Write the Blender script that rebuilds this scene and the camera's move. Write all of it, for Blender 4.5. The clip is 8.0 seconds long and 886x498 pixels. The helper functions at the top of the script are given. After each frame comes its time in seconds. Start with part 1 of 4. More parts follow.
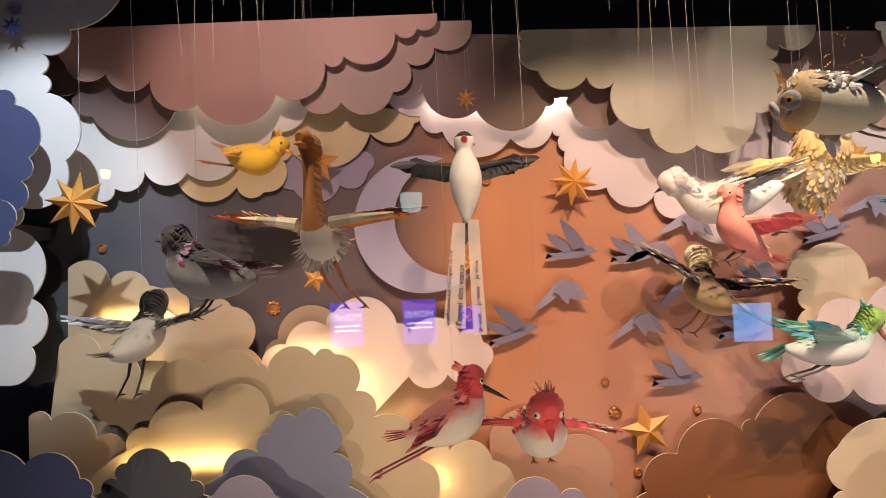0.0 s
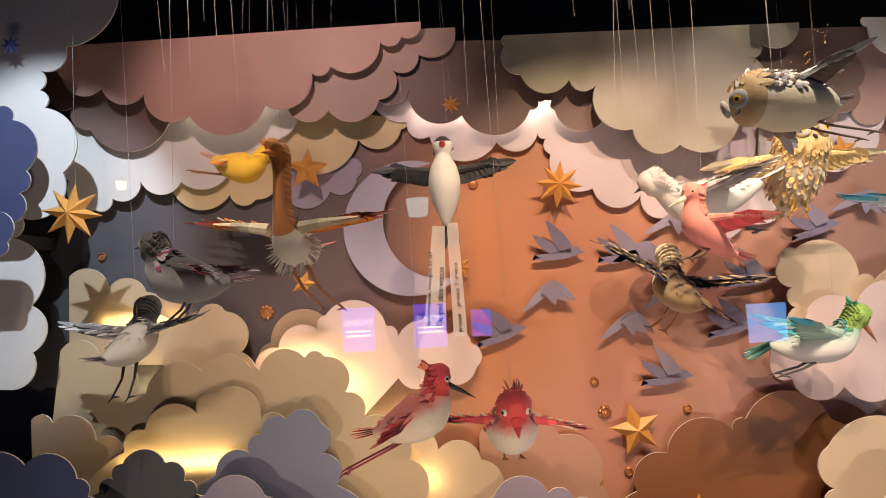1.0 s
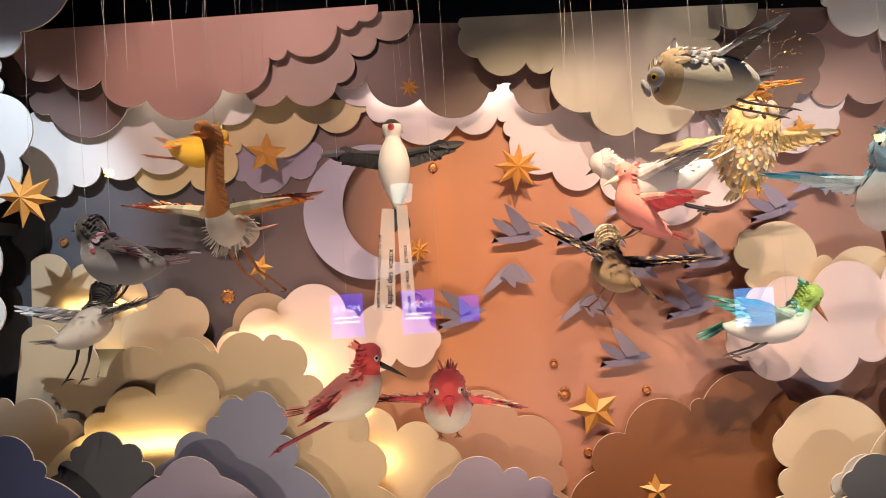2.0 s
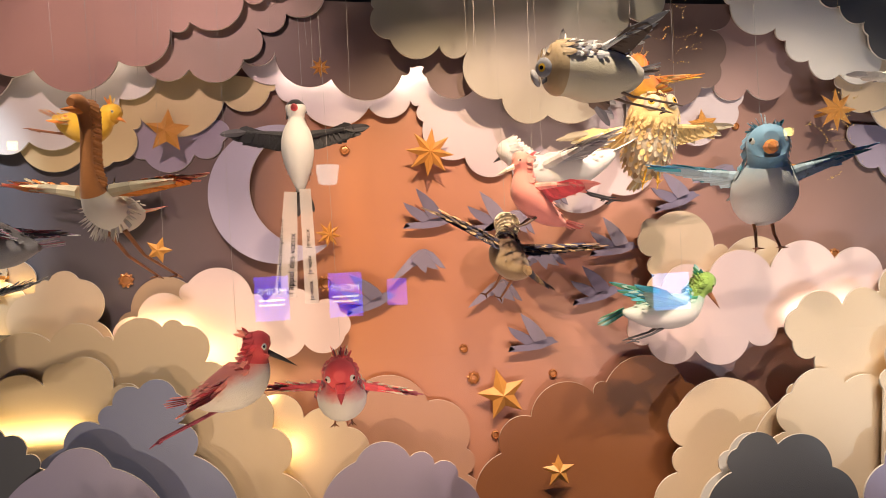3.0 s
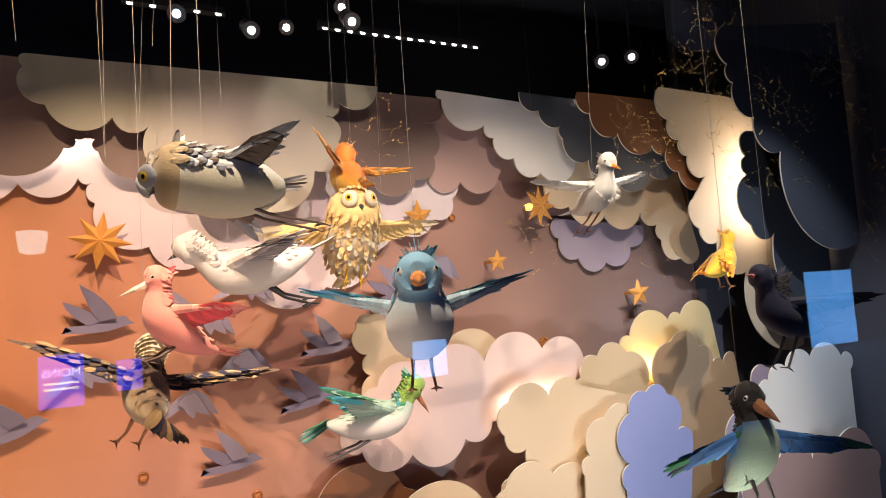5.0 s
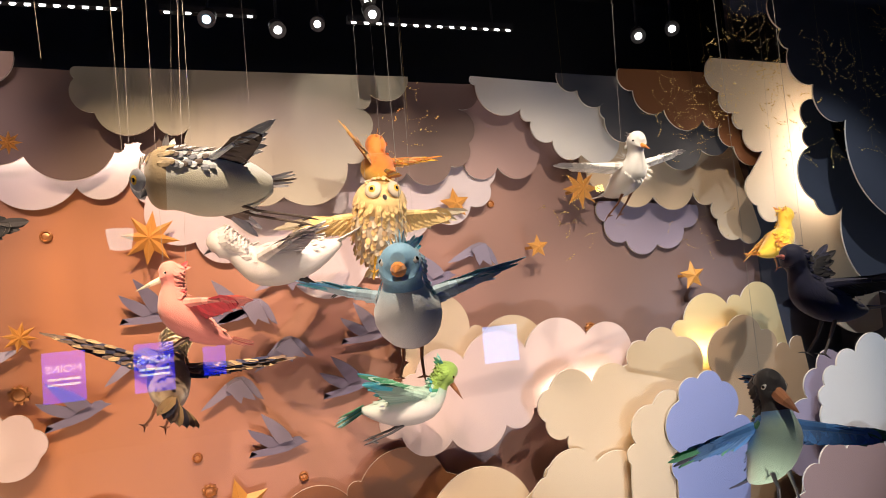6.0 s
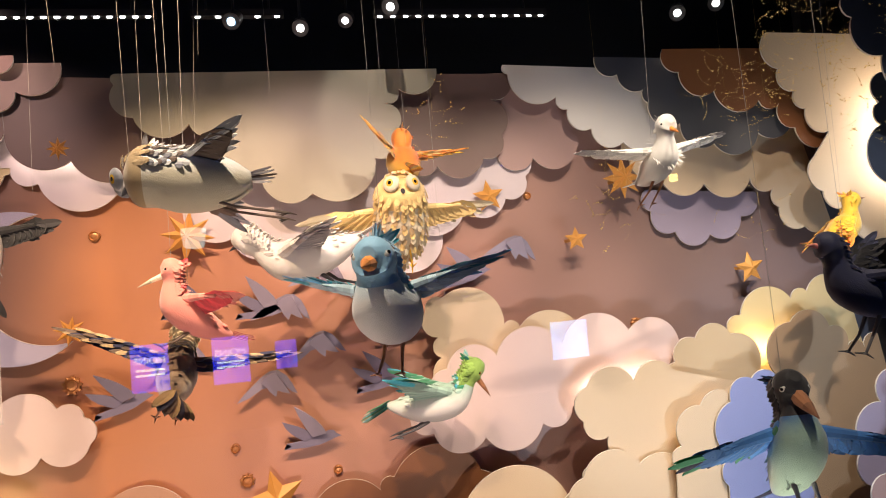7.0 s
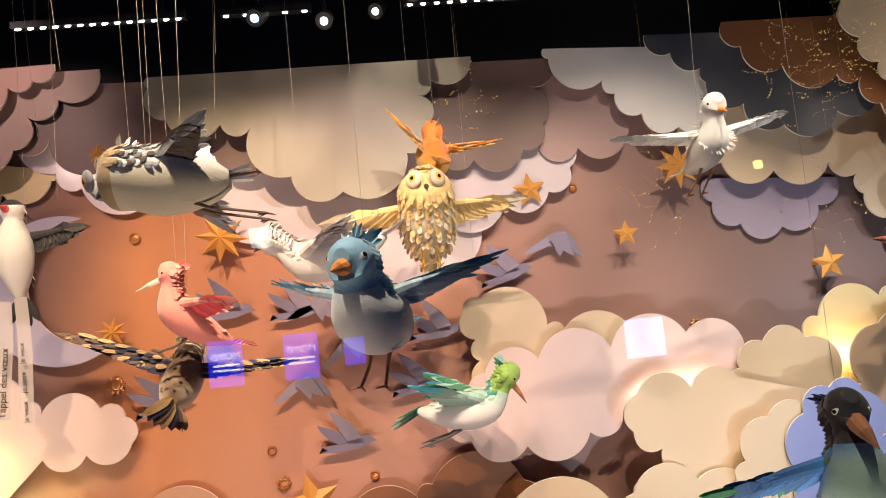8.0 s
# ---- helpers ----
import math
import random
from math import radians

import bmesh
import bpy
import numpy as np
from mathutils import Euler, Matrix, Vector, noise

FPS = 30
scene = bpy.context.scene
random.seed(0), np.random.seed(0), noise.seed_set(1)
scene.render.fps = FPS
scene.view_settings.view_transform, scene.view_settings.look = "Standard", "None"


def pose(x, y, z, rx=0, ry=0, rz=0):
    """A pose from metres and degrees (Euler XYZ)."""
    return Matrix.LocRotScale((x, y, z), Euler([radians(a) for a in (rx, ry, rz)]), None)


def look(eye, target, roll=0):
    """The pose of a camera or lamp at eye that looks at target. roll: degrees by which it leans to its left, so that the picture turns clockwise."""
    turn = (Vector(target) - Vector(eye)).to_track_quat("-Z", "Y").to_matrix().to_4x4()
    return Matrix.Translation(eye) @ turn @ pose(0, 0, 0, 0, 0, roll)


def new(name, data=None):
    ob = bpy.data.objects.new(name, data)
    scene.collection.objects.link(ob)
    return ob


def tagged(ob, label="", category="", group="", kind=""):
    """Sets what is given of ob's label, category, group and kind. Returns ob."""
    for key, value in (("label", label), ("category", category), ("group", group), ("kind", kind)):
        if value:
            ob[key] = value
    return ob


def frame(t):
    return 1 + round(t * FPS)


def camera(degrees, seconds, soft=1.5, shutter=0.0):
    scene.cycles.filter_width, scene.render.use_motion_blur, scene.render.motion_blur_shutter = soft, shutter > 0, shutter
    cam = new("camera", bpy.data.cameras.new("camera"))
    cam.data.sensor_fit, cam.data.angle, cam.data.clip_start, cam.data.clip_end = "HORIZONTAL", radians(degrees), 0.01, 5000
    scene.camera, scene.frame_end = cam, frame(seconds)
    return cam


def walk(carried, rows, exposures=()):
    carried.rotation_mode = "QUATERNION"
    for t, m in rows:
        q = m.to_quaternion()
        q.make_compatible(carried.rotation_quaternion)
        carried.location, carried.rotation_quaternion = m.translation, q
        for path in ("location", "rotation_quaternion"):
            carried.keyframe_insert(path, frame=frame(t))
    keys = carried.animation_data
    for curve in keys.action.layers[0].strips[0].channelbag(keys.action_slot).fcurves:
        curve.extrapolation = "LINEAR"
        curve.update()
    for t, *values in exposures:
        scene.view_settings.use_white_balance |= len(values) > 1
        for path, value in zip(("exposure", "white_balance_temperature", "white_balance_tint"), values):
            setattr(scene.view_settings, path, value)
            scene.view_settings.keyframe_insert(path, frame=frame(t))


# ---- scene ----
cam = camera(70.2, 8.0, soft=0.85)
PATH = [
    (0, (0.024, -0.433, 1.638), (0.113, 1.562, 1.733), -2.4),
    (0.5, (0.089, -0.466, 1.639), (0.15, 1.531, 1.738), -2.8),
    (1, (0.186, -0.489, 1.618), (0.211, 1.507, 1.732), -3.2),
    (2.5, (0.484, -0.502, 1.58), (0.503, 1.498, 1.619), -3.6),
    (3, (0.532, -0.489, 1.591), (0.744, 1.499, 1.599), -2.9),
    (3.5, (0.549, -0.477, 1.641), (1.167, 1.424, 1.69), -1.1),
    (4, (0.667, -0.353, 1.754), (1.589, 1.418, 1.877), -1.1),
    (4.5, (0.836, -0.281, 1.77), (1.773, 1.479, 1.923), -2.9),
    (6, (1.179, -0.396, 1.763), (1.806, 1.499, 1.884), -4.9),
    (6.5, (1.309, -0.42, 1.74), (1.811, 1.512, 1.869), -5.1),
    (7, (1.426, -0.407, 1.74), (1.805, 1.553, 1.868), -5.2),
    (7.5, (1.542, -0.342, 1.71), (1.798, 1.636, 1.855), -5.3),
    (8, (1.65, -0.288, 1.742), (1.778, 1.704, 1.879), -5.5),
]
walk(cam, [(t, look(eye, target, roll)) for t, eye, target, roll in PATH], [(0, -0.22), (1.0, -0.22), (2.5, 0.06), (3.0, 0.06), (3.5, -0.32), (4.5, -0.05), (6.0, 0.0), (8.0, 0.0)])

from mathutils.geometry import tessellate_polygon

# world: a dim street at night behind the viewer
world = bpy.data.worlds.new("night")
scene.world = world
world.use_nodes = True
world.node_tree.nodes["Background"].inputs[0].default_value = (0.5, 0.55, 0.75, 1)
world.node_tree.nodes["Background"].inputs[1].default_value = 0.03

WARM = (1.0, 0.7, 0.44)
NEUTRAL = (1.0, 0.83, 0.66)
COOL = (0.75, 0.86, 1.0)
ROSE = (1.0, 0.69, 0.63)
WALL_Y, WALL_TOP, CEIL_Z, FLOOR_Z, GLASS_Y = 2.76, 2.86, 3.7, 0.15, 0.48


SPOTS = []


def spot(eye, target, power, colour, size=60, blend=0.6, radius=0.018):
    """A theatre spot on the ceiling track or at the foot of the window; a few are added fill."""
    data = bpy.data.lights.new("spot_light", "SPOT")
    data.energy, data.color, data.spot_size, data.spot_blend, data.shadow_soft_size = power, colour, radians(size), blend, radius
    ob = new("spot_light", data)
    ob.matrix_world = look(eye, target)
    SPOTS.append((eye, target))
    return ob


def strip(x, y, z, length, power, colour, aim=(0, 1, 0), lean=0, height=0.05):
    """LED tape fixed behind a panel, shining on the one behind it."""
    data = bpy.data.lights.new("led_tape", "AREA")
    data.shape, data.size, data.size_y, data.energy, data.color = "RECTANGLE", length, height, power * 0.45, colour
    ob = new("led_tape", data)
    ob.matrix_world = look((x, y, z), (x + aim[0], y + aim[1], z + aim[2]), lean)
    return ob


# ceiling spots
spot((-1.0, 0.65, 3.5), (-1.62, 2.35, 2.1), 340, COOL, 34)
spot((-0.5, 0.62, 3.5), (-0.45, 2.6, 2.45), 135, ROSE, 50)
spot((-0.7, 0.62, 3.5), (-0.8, 2.4, 1.2), 110, NEUTRAL, 44)
spot((0.1, 0.62, 3.5), (0.15, 2.3, 1.75), 90, NEUTRAL, 36)
spot((0.8, 0.62, 3.5), (1.0, 2.7, 1.25), 300, WARM, 52)
spot((1.4, 0.62, 3.5), (1.42, 2.4, 1.85), 160, ROSE, 46)
spot((2.1, 0.62, 3.5), (2.1, 2.7, 1.3), 180, NEUTRAL, 50)
spot((2.7, 0.62, 3.5), (2.7, 2.4, 1.7), 150, NEUTRAL, 50)
spot((3.1, 0.7, 3.5), (3.4, 2.3, 1.2), 240, NEUTRAL, 46)
spot((2.9, 0.7, 3.5), (3.75, 2.3, 2.3), 110, NEUTRAL, 18)
spot((1.6, 0.7, 3.5), (1.75, 2.5, 2.62), 70, NEUTRAL, 20)
# front spots on the birds nearest the window
spot((1.15, 0.54, 3.55), (1.22, 1.2, 1.85), 230, NEUTRAL, 40)
spot((-0.4, 0.56, 3.55), (-0.4, 1.7, 1.75), 110, NEUTRAL, 44)
spot((2.4, 0.56, 3.55), (2.4, 1.3, 1.5), 130, NEUTRAL, 44)
spot((0.3, 0.56, 3.55), (0.3, 1.9, 1.2), 60, ROSE, 30)
# added cool fill that brightens the dark right end, no known lamp
spot((3.6, 0.62, 3.5), (4.1, 2.1, 1.2), 210, COOL, 50)
# footlights behind the sill; the first two are added fill for the nearest birds
spot((1.0, 0.58, 0.4), (1.22, 1.15, 1.9), 34, NEUTRAL, 36)
spot((2.1, 0.58, 0.4), (2.35, 1.15, 1.3), 14, NEUTRAL, 50)
spot((-0.9, 0.62, 0.45), (-0.9, 2.6, 1.4), 34, NEUTRAL, 85)
spot((0.2, 0.62, 0.45), (0.2, 2.6, 1.7), 42, WARM, 80)
spot((1.2, 0.62, 0.45), (1.2, 2.6, 2.0), 42, ROSE, 80)
spot((2.4, 0.62, 0.45), (2.4, 2.6, 1.8), 42, NEUTRAL, 80)
spot((3.2, 0.62, 0.45), (3.5, 2.4, 1.3), 60, COOL, 80)
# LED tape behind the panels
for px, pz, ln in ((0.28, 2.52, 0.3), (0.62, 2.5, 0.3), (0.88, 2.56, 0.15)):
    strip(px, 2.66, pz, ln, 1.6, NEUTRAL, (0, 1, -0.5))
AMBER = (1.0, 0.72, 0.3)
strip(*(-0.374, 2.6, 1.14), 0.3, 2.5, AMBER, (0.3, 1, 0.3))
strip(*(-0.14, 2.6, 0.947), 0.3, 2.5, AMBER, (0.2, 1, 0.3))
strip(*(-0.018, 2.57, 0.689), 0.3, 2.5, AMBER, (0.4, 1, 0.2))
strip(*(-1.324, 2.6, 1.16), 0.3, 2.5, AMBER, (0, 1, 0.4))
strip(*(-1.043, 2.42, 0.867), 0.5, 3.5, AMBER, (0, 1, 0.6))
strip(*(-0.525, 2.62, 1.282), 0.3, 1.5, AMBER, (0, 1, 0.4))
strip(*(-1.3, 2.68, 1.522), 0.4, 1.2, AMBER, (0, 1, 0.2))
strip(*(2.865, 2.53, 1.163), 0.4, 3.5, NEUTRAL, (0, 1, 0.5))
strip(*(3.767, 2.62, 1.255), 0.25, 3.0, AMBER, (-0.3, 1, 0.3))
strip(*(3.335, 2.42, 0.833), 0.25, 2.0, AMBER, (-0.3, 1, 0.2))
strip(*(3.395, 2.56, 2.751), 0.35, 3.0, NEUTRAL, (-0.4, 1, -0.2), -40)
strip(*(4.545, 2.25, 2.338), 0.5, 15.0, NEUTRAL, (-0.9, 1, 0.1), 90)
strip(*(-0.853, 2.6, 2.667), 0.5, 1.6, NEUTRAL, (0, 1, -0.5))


# ---- materials ----
def nodes_of(name):
    mat = bpy.data.materials.new(name)
    mat.use_nodes = True
    tree = mat.node_tree
    return mat, tree, tree.nodes["Principled BSDF"]


def link(tree, a, b):
    tree.links.new(a, b)


def painted(name, colour, rough=0.6, vary=0.08, grain=60.0, bump=0.15, metal=0.0, random_tint=0.0, sheen=0.0):
    """Paint, paper or card: two scales of tone, fine relief."""
    mat, tree, bsdf = nodes_of(name)
    coord = tree.nodes.new("ShaderNodeTexCoord")
    big = tree.nodes.new("ShaderNodeTexNoise")
    big.inputs["Scale"].default_value, big.inputs["Detail"].default_value = 2.2, 5
    fine = tree.nodes.new("ShaderNodeTexNoise")
    fine.inputs["Scale"].default_value, fine.inputs["Detail"].default_value = grain, 4
    link(tree, coord.outputs["Object"], big.inputs["Vector"])
    link(tree, coord.outputs["Object"], fine.inputs["Vector"])
    add = tree.nodes.new("ShaderNodeMath")
    add.operation = "ADD"
    link(tree, big.outputs["Fac"], add.inputs[0])
    link(tree, fine.outputs["Fac"], add.inputs[1])
    ramp = tree.nodes.new("ShaderNodeMapRange")
    ramp.inputs["From Min"].default_value, ramp.inputs["From Max"].default_value = 0.6, 1.4
    ramp.inputs["To Min"].default_value, ramp.inputs["To Max"].default_value = 1 - vary, 1 + vary
    link(tree, add.outputs[0], ramp.inputs["Value"])
    mul = tree.nodes.new("ShaderNodeVectorMath")
    mul.operation = "SCALE"
    mul.inputs[0].default_value = colour
    link(tree, ramp.outputs[0], mul.inputs["Scale"])
    out = mul.outputs[0]
    if random_tint:
        geo = tree.nodes.new("ShaderNodeNewGeometry")
        hsv = tree.nodes.new("ShaderNodeHueSaturation")
        val = tree.nodes.new("ShaderNodeMapRange")
        val.inputs["To Min"].default_value, val.inputs["To Max"].default_value = 1 - random_tint, 1 + random_tint
        link(tree, geo.outputs["Random Per Island"], val.inputs["Value"])
        link(tree, val.outputs[0], hsv.inputs["Value"])
        link(tree, out, hsv.inputs["Color"])
        out = hsv.outputs[0]
    link(tree, out, bsdf.inputs["Base Color"])
    bsdf.inputs["Roughness"].default_value = rough
    bsdf.inputs["Metallic"].default_value = metal
    if sheen:
        bsdf.inputs["Sheen Weight"].default_value = sheen
    bmp = tree.nodes.new("ShaderNodeBump")
    bmp.inputs["Strength"].default_value, bmp.inputs["Distance"].default_value = bump, 0.004
    link(tree, fine.outputs["Fac"], bmp.inputs["Height"])
    link(tree, bmp.outputs[0], bsdf.inputs["Normal"])
    return mat


def glowing(name, colour, strength):
    mat, tree, bsdf = nodes_of(name)
    bsdf.inputs["Base Color"].default_value = (*colour, 1)
    bsdf.inputs["Emission Color"].default_value = (*colour, 1)
    bsdf.inputs["Emission Strength"].default_value = strength
    return mat


CLOUD_COLOURS = {
    "pink": ("dusty pink", (0.5, 0.29, 0.24)), "pinkgrey": ("greyish pink", (0.42, 0.28, 0.23)),
    "brown": ("taupe brown", (0.17, 0.105, 0.09)), "white": ("off-white", (0.72, 0.68, 0.64)),
    "yellow": ("straw yellow", (0.66, 0.52, 0.28)), "lavender": ("lavender grey", (0.33, 0.28, 0.37)),
    "olive": ("pale greige", (0.36, 0.335, 0.265)), "mauve": ("mauve", (0.36, 0.23, 0.21)),
    "cream": ("cream", (0.62, 0.48, 0.33)), "slate": ("dark slate grey", (0.09, 0.09, 0.1)),
    "rust": ("rust brown", (0.25, 0.095, 0.035)), "navy": ("navy blue", (0.06, 0.07, 0.15)),
    "pinkwhite": ("pinkish white", (0.66, 0.51, 0.48)), "beige": ("beige", (0.54, 0.41, 0.26)),
    "tan": ("tan", (0.42, 0.29, 0.18)), "periwinkle": ("periwinkle blue", (0.25, 0.28, 0.5)),
    "lilacwhite": ("lilac white", (0.58, 0.49, 0.51)),
    "ink": ("ink grey", (0.045, 0.047, 0.06)), "peach": ("peach", (0.5, 0.28, 0.18)),
    "slateblue": ("slate blue", (0.2, 0.21, 0.3)),
}
CLOUD_MATS = {k: painted("board_" + k, c, 0.5, 0.05, 90, 0.08) for k, (_, c) in CLOUD_COLOURS.items()}
EDGE = painted("cut_board_edge", (0.75, 0.7, 0.62), 0.6)
GOLD = painted("gold_paper", (0.66, 0.31, 0.07), 0.45, 0.14, 40, 0.12, metal=0.1)
BLUE_PAPER = painted("blue_paper", (0.08, 0.1, 0.3), 0.5)
COPPER = painted("copper_disc", (0.5, 0.22, 0.08), 0.35, metal=0.5)
CARD = painted("mauve_card", (0.19, 0.165, 0.24), 0.6, 0.1)
CARD_LIGHT = painted("pale_mauve_card", (0.29, 0.25, 0.33), 0.6, 0.1)
BLACK = painted("black_paint", (0.012, 0.012, 0.014), 0.6)
DARK_WALL = painted("charcoal_paint", (0.06, 0.062, 0.07), 0.6)
WIRE = painted("nylon_thread", (0.4, 0.38, 0.35), 0.25)
METAL = painted("dark_metal", (0.05, 0.05, 0.055), 0.4, metal=0.6)
BULB = glowing("lit_led", (1.0, 0.97, 0.92), 14)
BULB_BLUE = glowing("lit_blue_led", (0.45, 0.75, 1.0), 20)
GLITTER = painted("gold_glitter", (0.85, 0.6, 0.2), 0.3, metal=0.35)


def backdrop_paint_and_light():
    """Back wall: paint from slate through terracotta to mauve, with uneven light put into the colours."""
    mat, tree, bsdf = nodes_of("backdrop_paint_light_grade")
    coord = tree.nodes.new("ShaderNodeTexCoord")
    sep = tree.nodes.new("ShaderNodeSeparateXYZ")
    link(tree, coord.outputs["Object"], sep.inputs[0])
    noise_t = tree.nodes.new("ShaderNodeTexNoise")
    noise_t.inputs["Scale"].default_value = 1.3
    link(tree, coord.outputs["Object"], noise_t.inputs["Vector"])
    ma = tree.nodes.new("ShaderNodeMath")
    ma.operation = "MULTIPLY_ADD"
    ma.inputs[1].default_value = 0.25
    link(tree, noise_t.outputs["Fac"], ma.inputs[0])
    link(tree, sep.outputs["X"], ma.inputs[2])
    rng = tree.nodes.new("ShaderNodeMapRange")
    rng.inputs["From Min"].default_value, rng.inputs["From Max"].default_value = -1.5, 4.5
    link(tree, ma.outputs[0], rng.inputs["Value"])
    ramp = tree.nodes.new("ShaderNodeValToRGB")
    # stops hold the paint gradient and also darker, less lit stretches of wall
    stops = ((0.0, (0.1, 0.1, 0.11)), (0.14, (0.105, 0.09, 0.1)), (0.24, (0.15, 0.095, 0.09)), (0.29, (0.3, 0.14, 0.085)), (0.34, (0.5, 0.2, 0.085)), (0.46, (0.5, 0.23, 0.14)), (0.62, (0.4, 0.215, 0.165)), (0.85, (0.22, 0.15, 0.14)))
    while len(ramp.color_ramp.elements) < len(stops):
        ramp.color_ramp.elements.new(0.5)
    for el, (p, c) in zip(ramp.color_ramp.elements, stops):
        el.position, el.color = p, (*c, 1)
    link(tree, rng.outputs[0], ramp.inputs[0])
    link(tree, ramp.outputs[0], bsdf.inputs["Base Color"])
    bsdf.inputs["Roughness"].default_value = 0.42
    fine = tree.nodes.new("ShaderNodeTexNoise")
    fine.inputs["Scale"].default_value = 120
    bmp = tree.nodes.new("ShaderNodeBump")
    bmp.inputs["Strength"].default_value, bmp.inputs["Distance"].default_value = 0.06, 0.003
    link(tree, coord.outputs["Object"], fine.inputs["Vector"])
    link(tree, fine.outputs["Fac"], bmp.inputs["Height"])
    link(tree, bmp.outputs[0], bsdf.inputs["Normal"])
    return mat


# ---- mesh helpers ----
def finish(name, bm, mats, smooth=False):
    me = bpy.data.meshes.new(name)
    bmesh.ops.recalc_face_normals(bm, faces=bm.faces)
    for f in bm.faces:
        f.smooth = smooth
    bm.to_mesh(me)
    bm.free()
    for m in mats if isinstance(mats, (list, tuple)) else [mats]:
        me.materials.append(m)
    return me


def part(name, bm, mats, parent, label="", smooth=False):
    ob = new(name, finish(name, bm, mats, smooth))
    ob.parent = parent
    if label:
        ob["label"] = label
    return ob


def box(bm, x0, x1, y0, y1, z0, z1, mi=0):
    m = Matrix.Translation(((x0 + x1) / 2, (y0 + y1) / 2, (z0 + z1) / 2)) @ Matrix.Diagonal((x1 - x0, y1 - y0, z1 - z0, 1))
    r = bmesh.ops.create_cube(bm, size=1, matrix=m)
    for f in {f for v in r["verts"] for f in v.link_faces}:
        f.material_index = mi


def structure(name, label, mat, *boxes):
    bm = bmesh.new()
    for b in boxes:
        box(bm, *b)
    return tagged(new(name, finish(name, bm, mat)), label, name.split("_")[0], kind="structure")


def slab(bm, outline, y0, y1, side=1):
    """A flat board in the x-z plane from its outline, between two depths."""
    front = [bm.verts.new((x, y0, z)) for x, z in outline]
    back = [bm.verts.new((x, y1, z)) for x, z in outline]
    n = len(outline)
    for a, b, c in tessellate_polygon([[Vector((x, z, 0)) for x, z in outline]]):
        bm.faces.new((front[a], front[b], front[c]))
        bm.faces.new((back[c], back[b], back[a]))
    for i in range(n):
        f = bm.faces.new((front[i], back[i], back[(i + 1) % n], front[(i + 1) % n]))
        f.material_index = side


def scalloped(corners, bulge=0.33):
    """Outline of a cloud: a round lobe between corners, straight between two flagged corners."""
    area = sum(a[0] * b[1] - b[0] * a[1] for a, b in zip(corners, corners[1:] + corners[:1]))
    turn, pts = (1 if area > 0 else -1), []
    for a, b in zip(corners, corners[1:] + corners[:1]):
        p, q = Vector(a[:2]), Vector(b[:2])
        pts.append((p.x, p.y))
        chord = (q - p).length
        if len(a) + len(b) > 5 or chord < 0.02:
            continue
        h = bulge * chord
        r = (chord * chord / 4 + h * h) / (2 * h)
        d = (q - p) / chord
        out = Vector((d.y, -d.x)) * turn
        mid = (p + q) / 2 + out * (h - r)
        a0 = math.atan2((p - mid).y, (p - mid).x)
        a1 = math.atan2((q - mid).y, (q - mid).x)
        da = (a1 - a0) % (2 * math.pi) * 1.0
        if turn < 0:
            da -= 2 * math.pi
        k = max(5, int(chord / 0.02))
        for i in range(1, k):
            t = a0 + da * i / k
            pts.append((mid.x + r * math.cos(t), mid.y + r * math.sin(t)))
    return pts


def cloud_panel(y, colour, corners):
    pts = scalloped(corners)
    low = min(p[1] for p in pts)
    cx = sum(p[0] for p in corners) / len(corners)
    cz = sum(p[1] for p in corners) / len(corners)
    bm = bmesh.new()
    slab(bm, [(p[0] - cx, p[1] - cz) for p in pts], 0.0, 0.009)
    ob = new("cloud_panel", finish("cloud_panel", bm, [CLOUD_MATS[colour], EDGE]))
    ob.location = (cx, y, cz)
    tagged(ob, "flat %s painted cloud cut-out with scalloped edges" % CLOUD_COLOURS[colour][0], "cloud panel", "cloud panels")
    sp = bmesh.new()
    off = min(0.4, 4.8 - cx) if cx > 4.0 and low > 0.5 else 0.0
    box(sp, off - 0.03, off + 0.03, 0.0095, WALL_Y - y if low > 0.5 else 0.03, -0.03, 0.03)
    part("spacer", sp, DARK_WALL, ob)
    return ob


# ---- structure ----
structure("wall_back", "backdrop wall graded from slate grey to terracotta orange", backdrop_paint_and_light(), (-1.62, 4.3, WALL_Y, WALL_Y + 0.06, FLOOR_Z, WALL_TOP))
structure("wall_left", "charcoal painted side wall of the window", DARK_WALL, (-2.3, -2.24, GLASS_Y, WALL_Y, FLOOR_Z, CEIL_Z), (-2.3, -1.62, WALL_Y, WALL_Y + 0.06, FLOOR_Z, CEIL_Z))
structure("wall_right", "dark slate blue painted side wall of the window", painted("slate_blue_paint", (0.085, 0.09, 0.12), 0.6), (4.9, 4.96, GLASS_Y, 3.4, FLOOR_Z, CEIL_Z), (4.302, 4.9, WALL_Y - 0.01, WALL_Y + 0.05, FLOOR_Z, CEIL_Z))
structure("wall_behind", "black void above the backdrop", BLACK, (-2.3, 4.96, 3.4, 3.46, FLOOR_Z, CEIL_Z))
structure("ceiling", "black ceiling above the window display", BLACK, (-2.3, 4.96, GLASS_Y, 3.46, CEIL_Z, CEIL_Z + 0.06))
structure("floor", "dark floor of the window display", DARK_WALL, (-2.3, 4.96, GLASS_Y - 0.04, 3.46, FLOOR_Z - 0.1, FLOOR_Z))
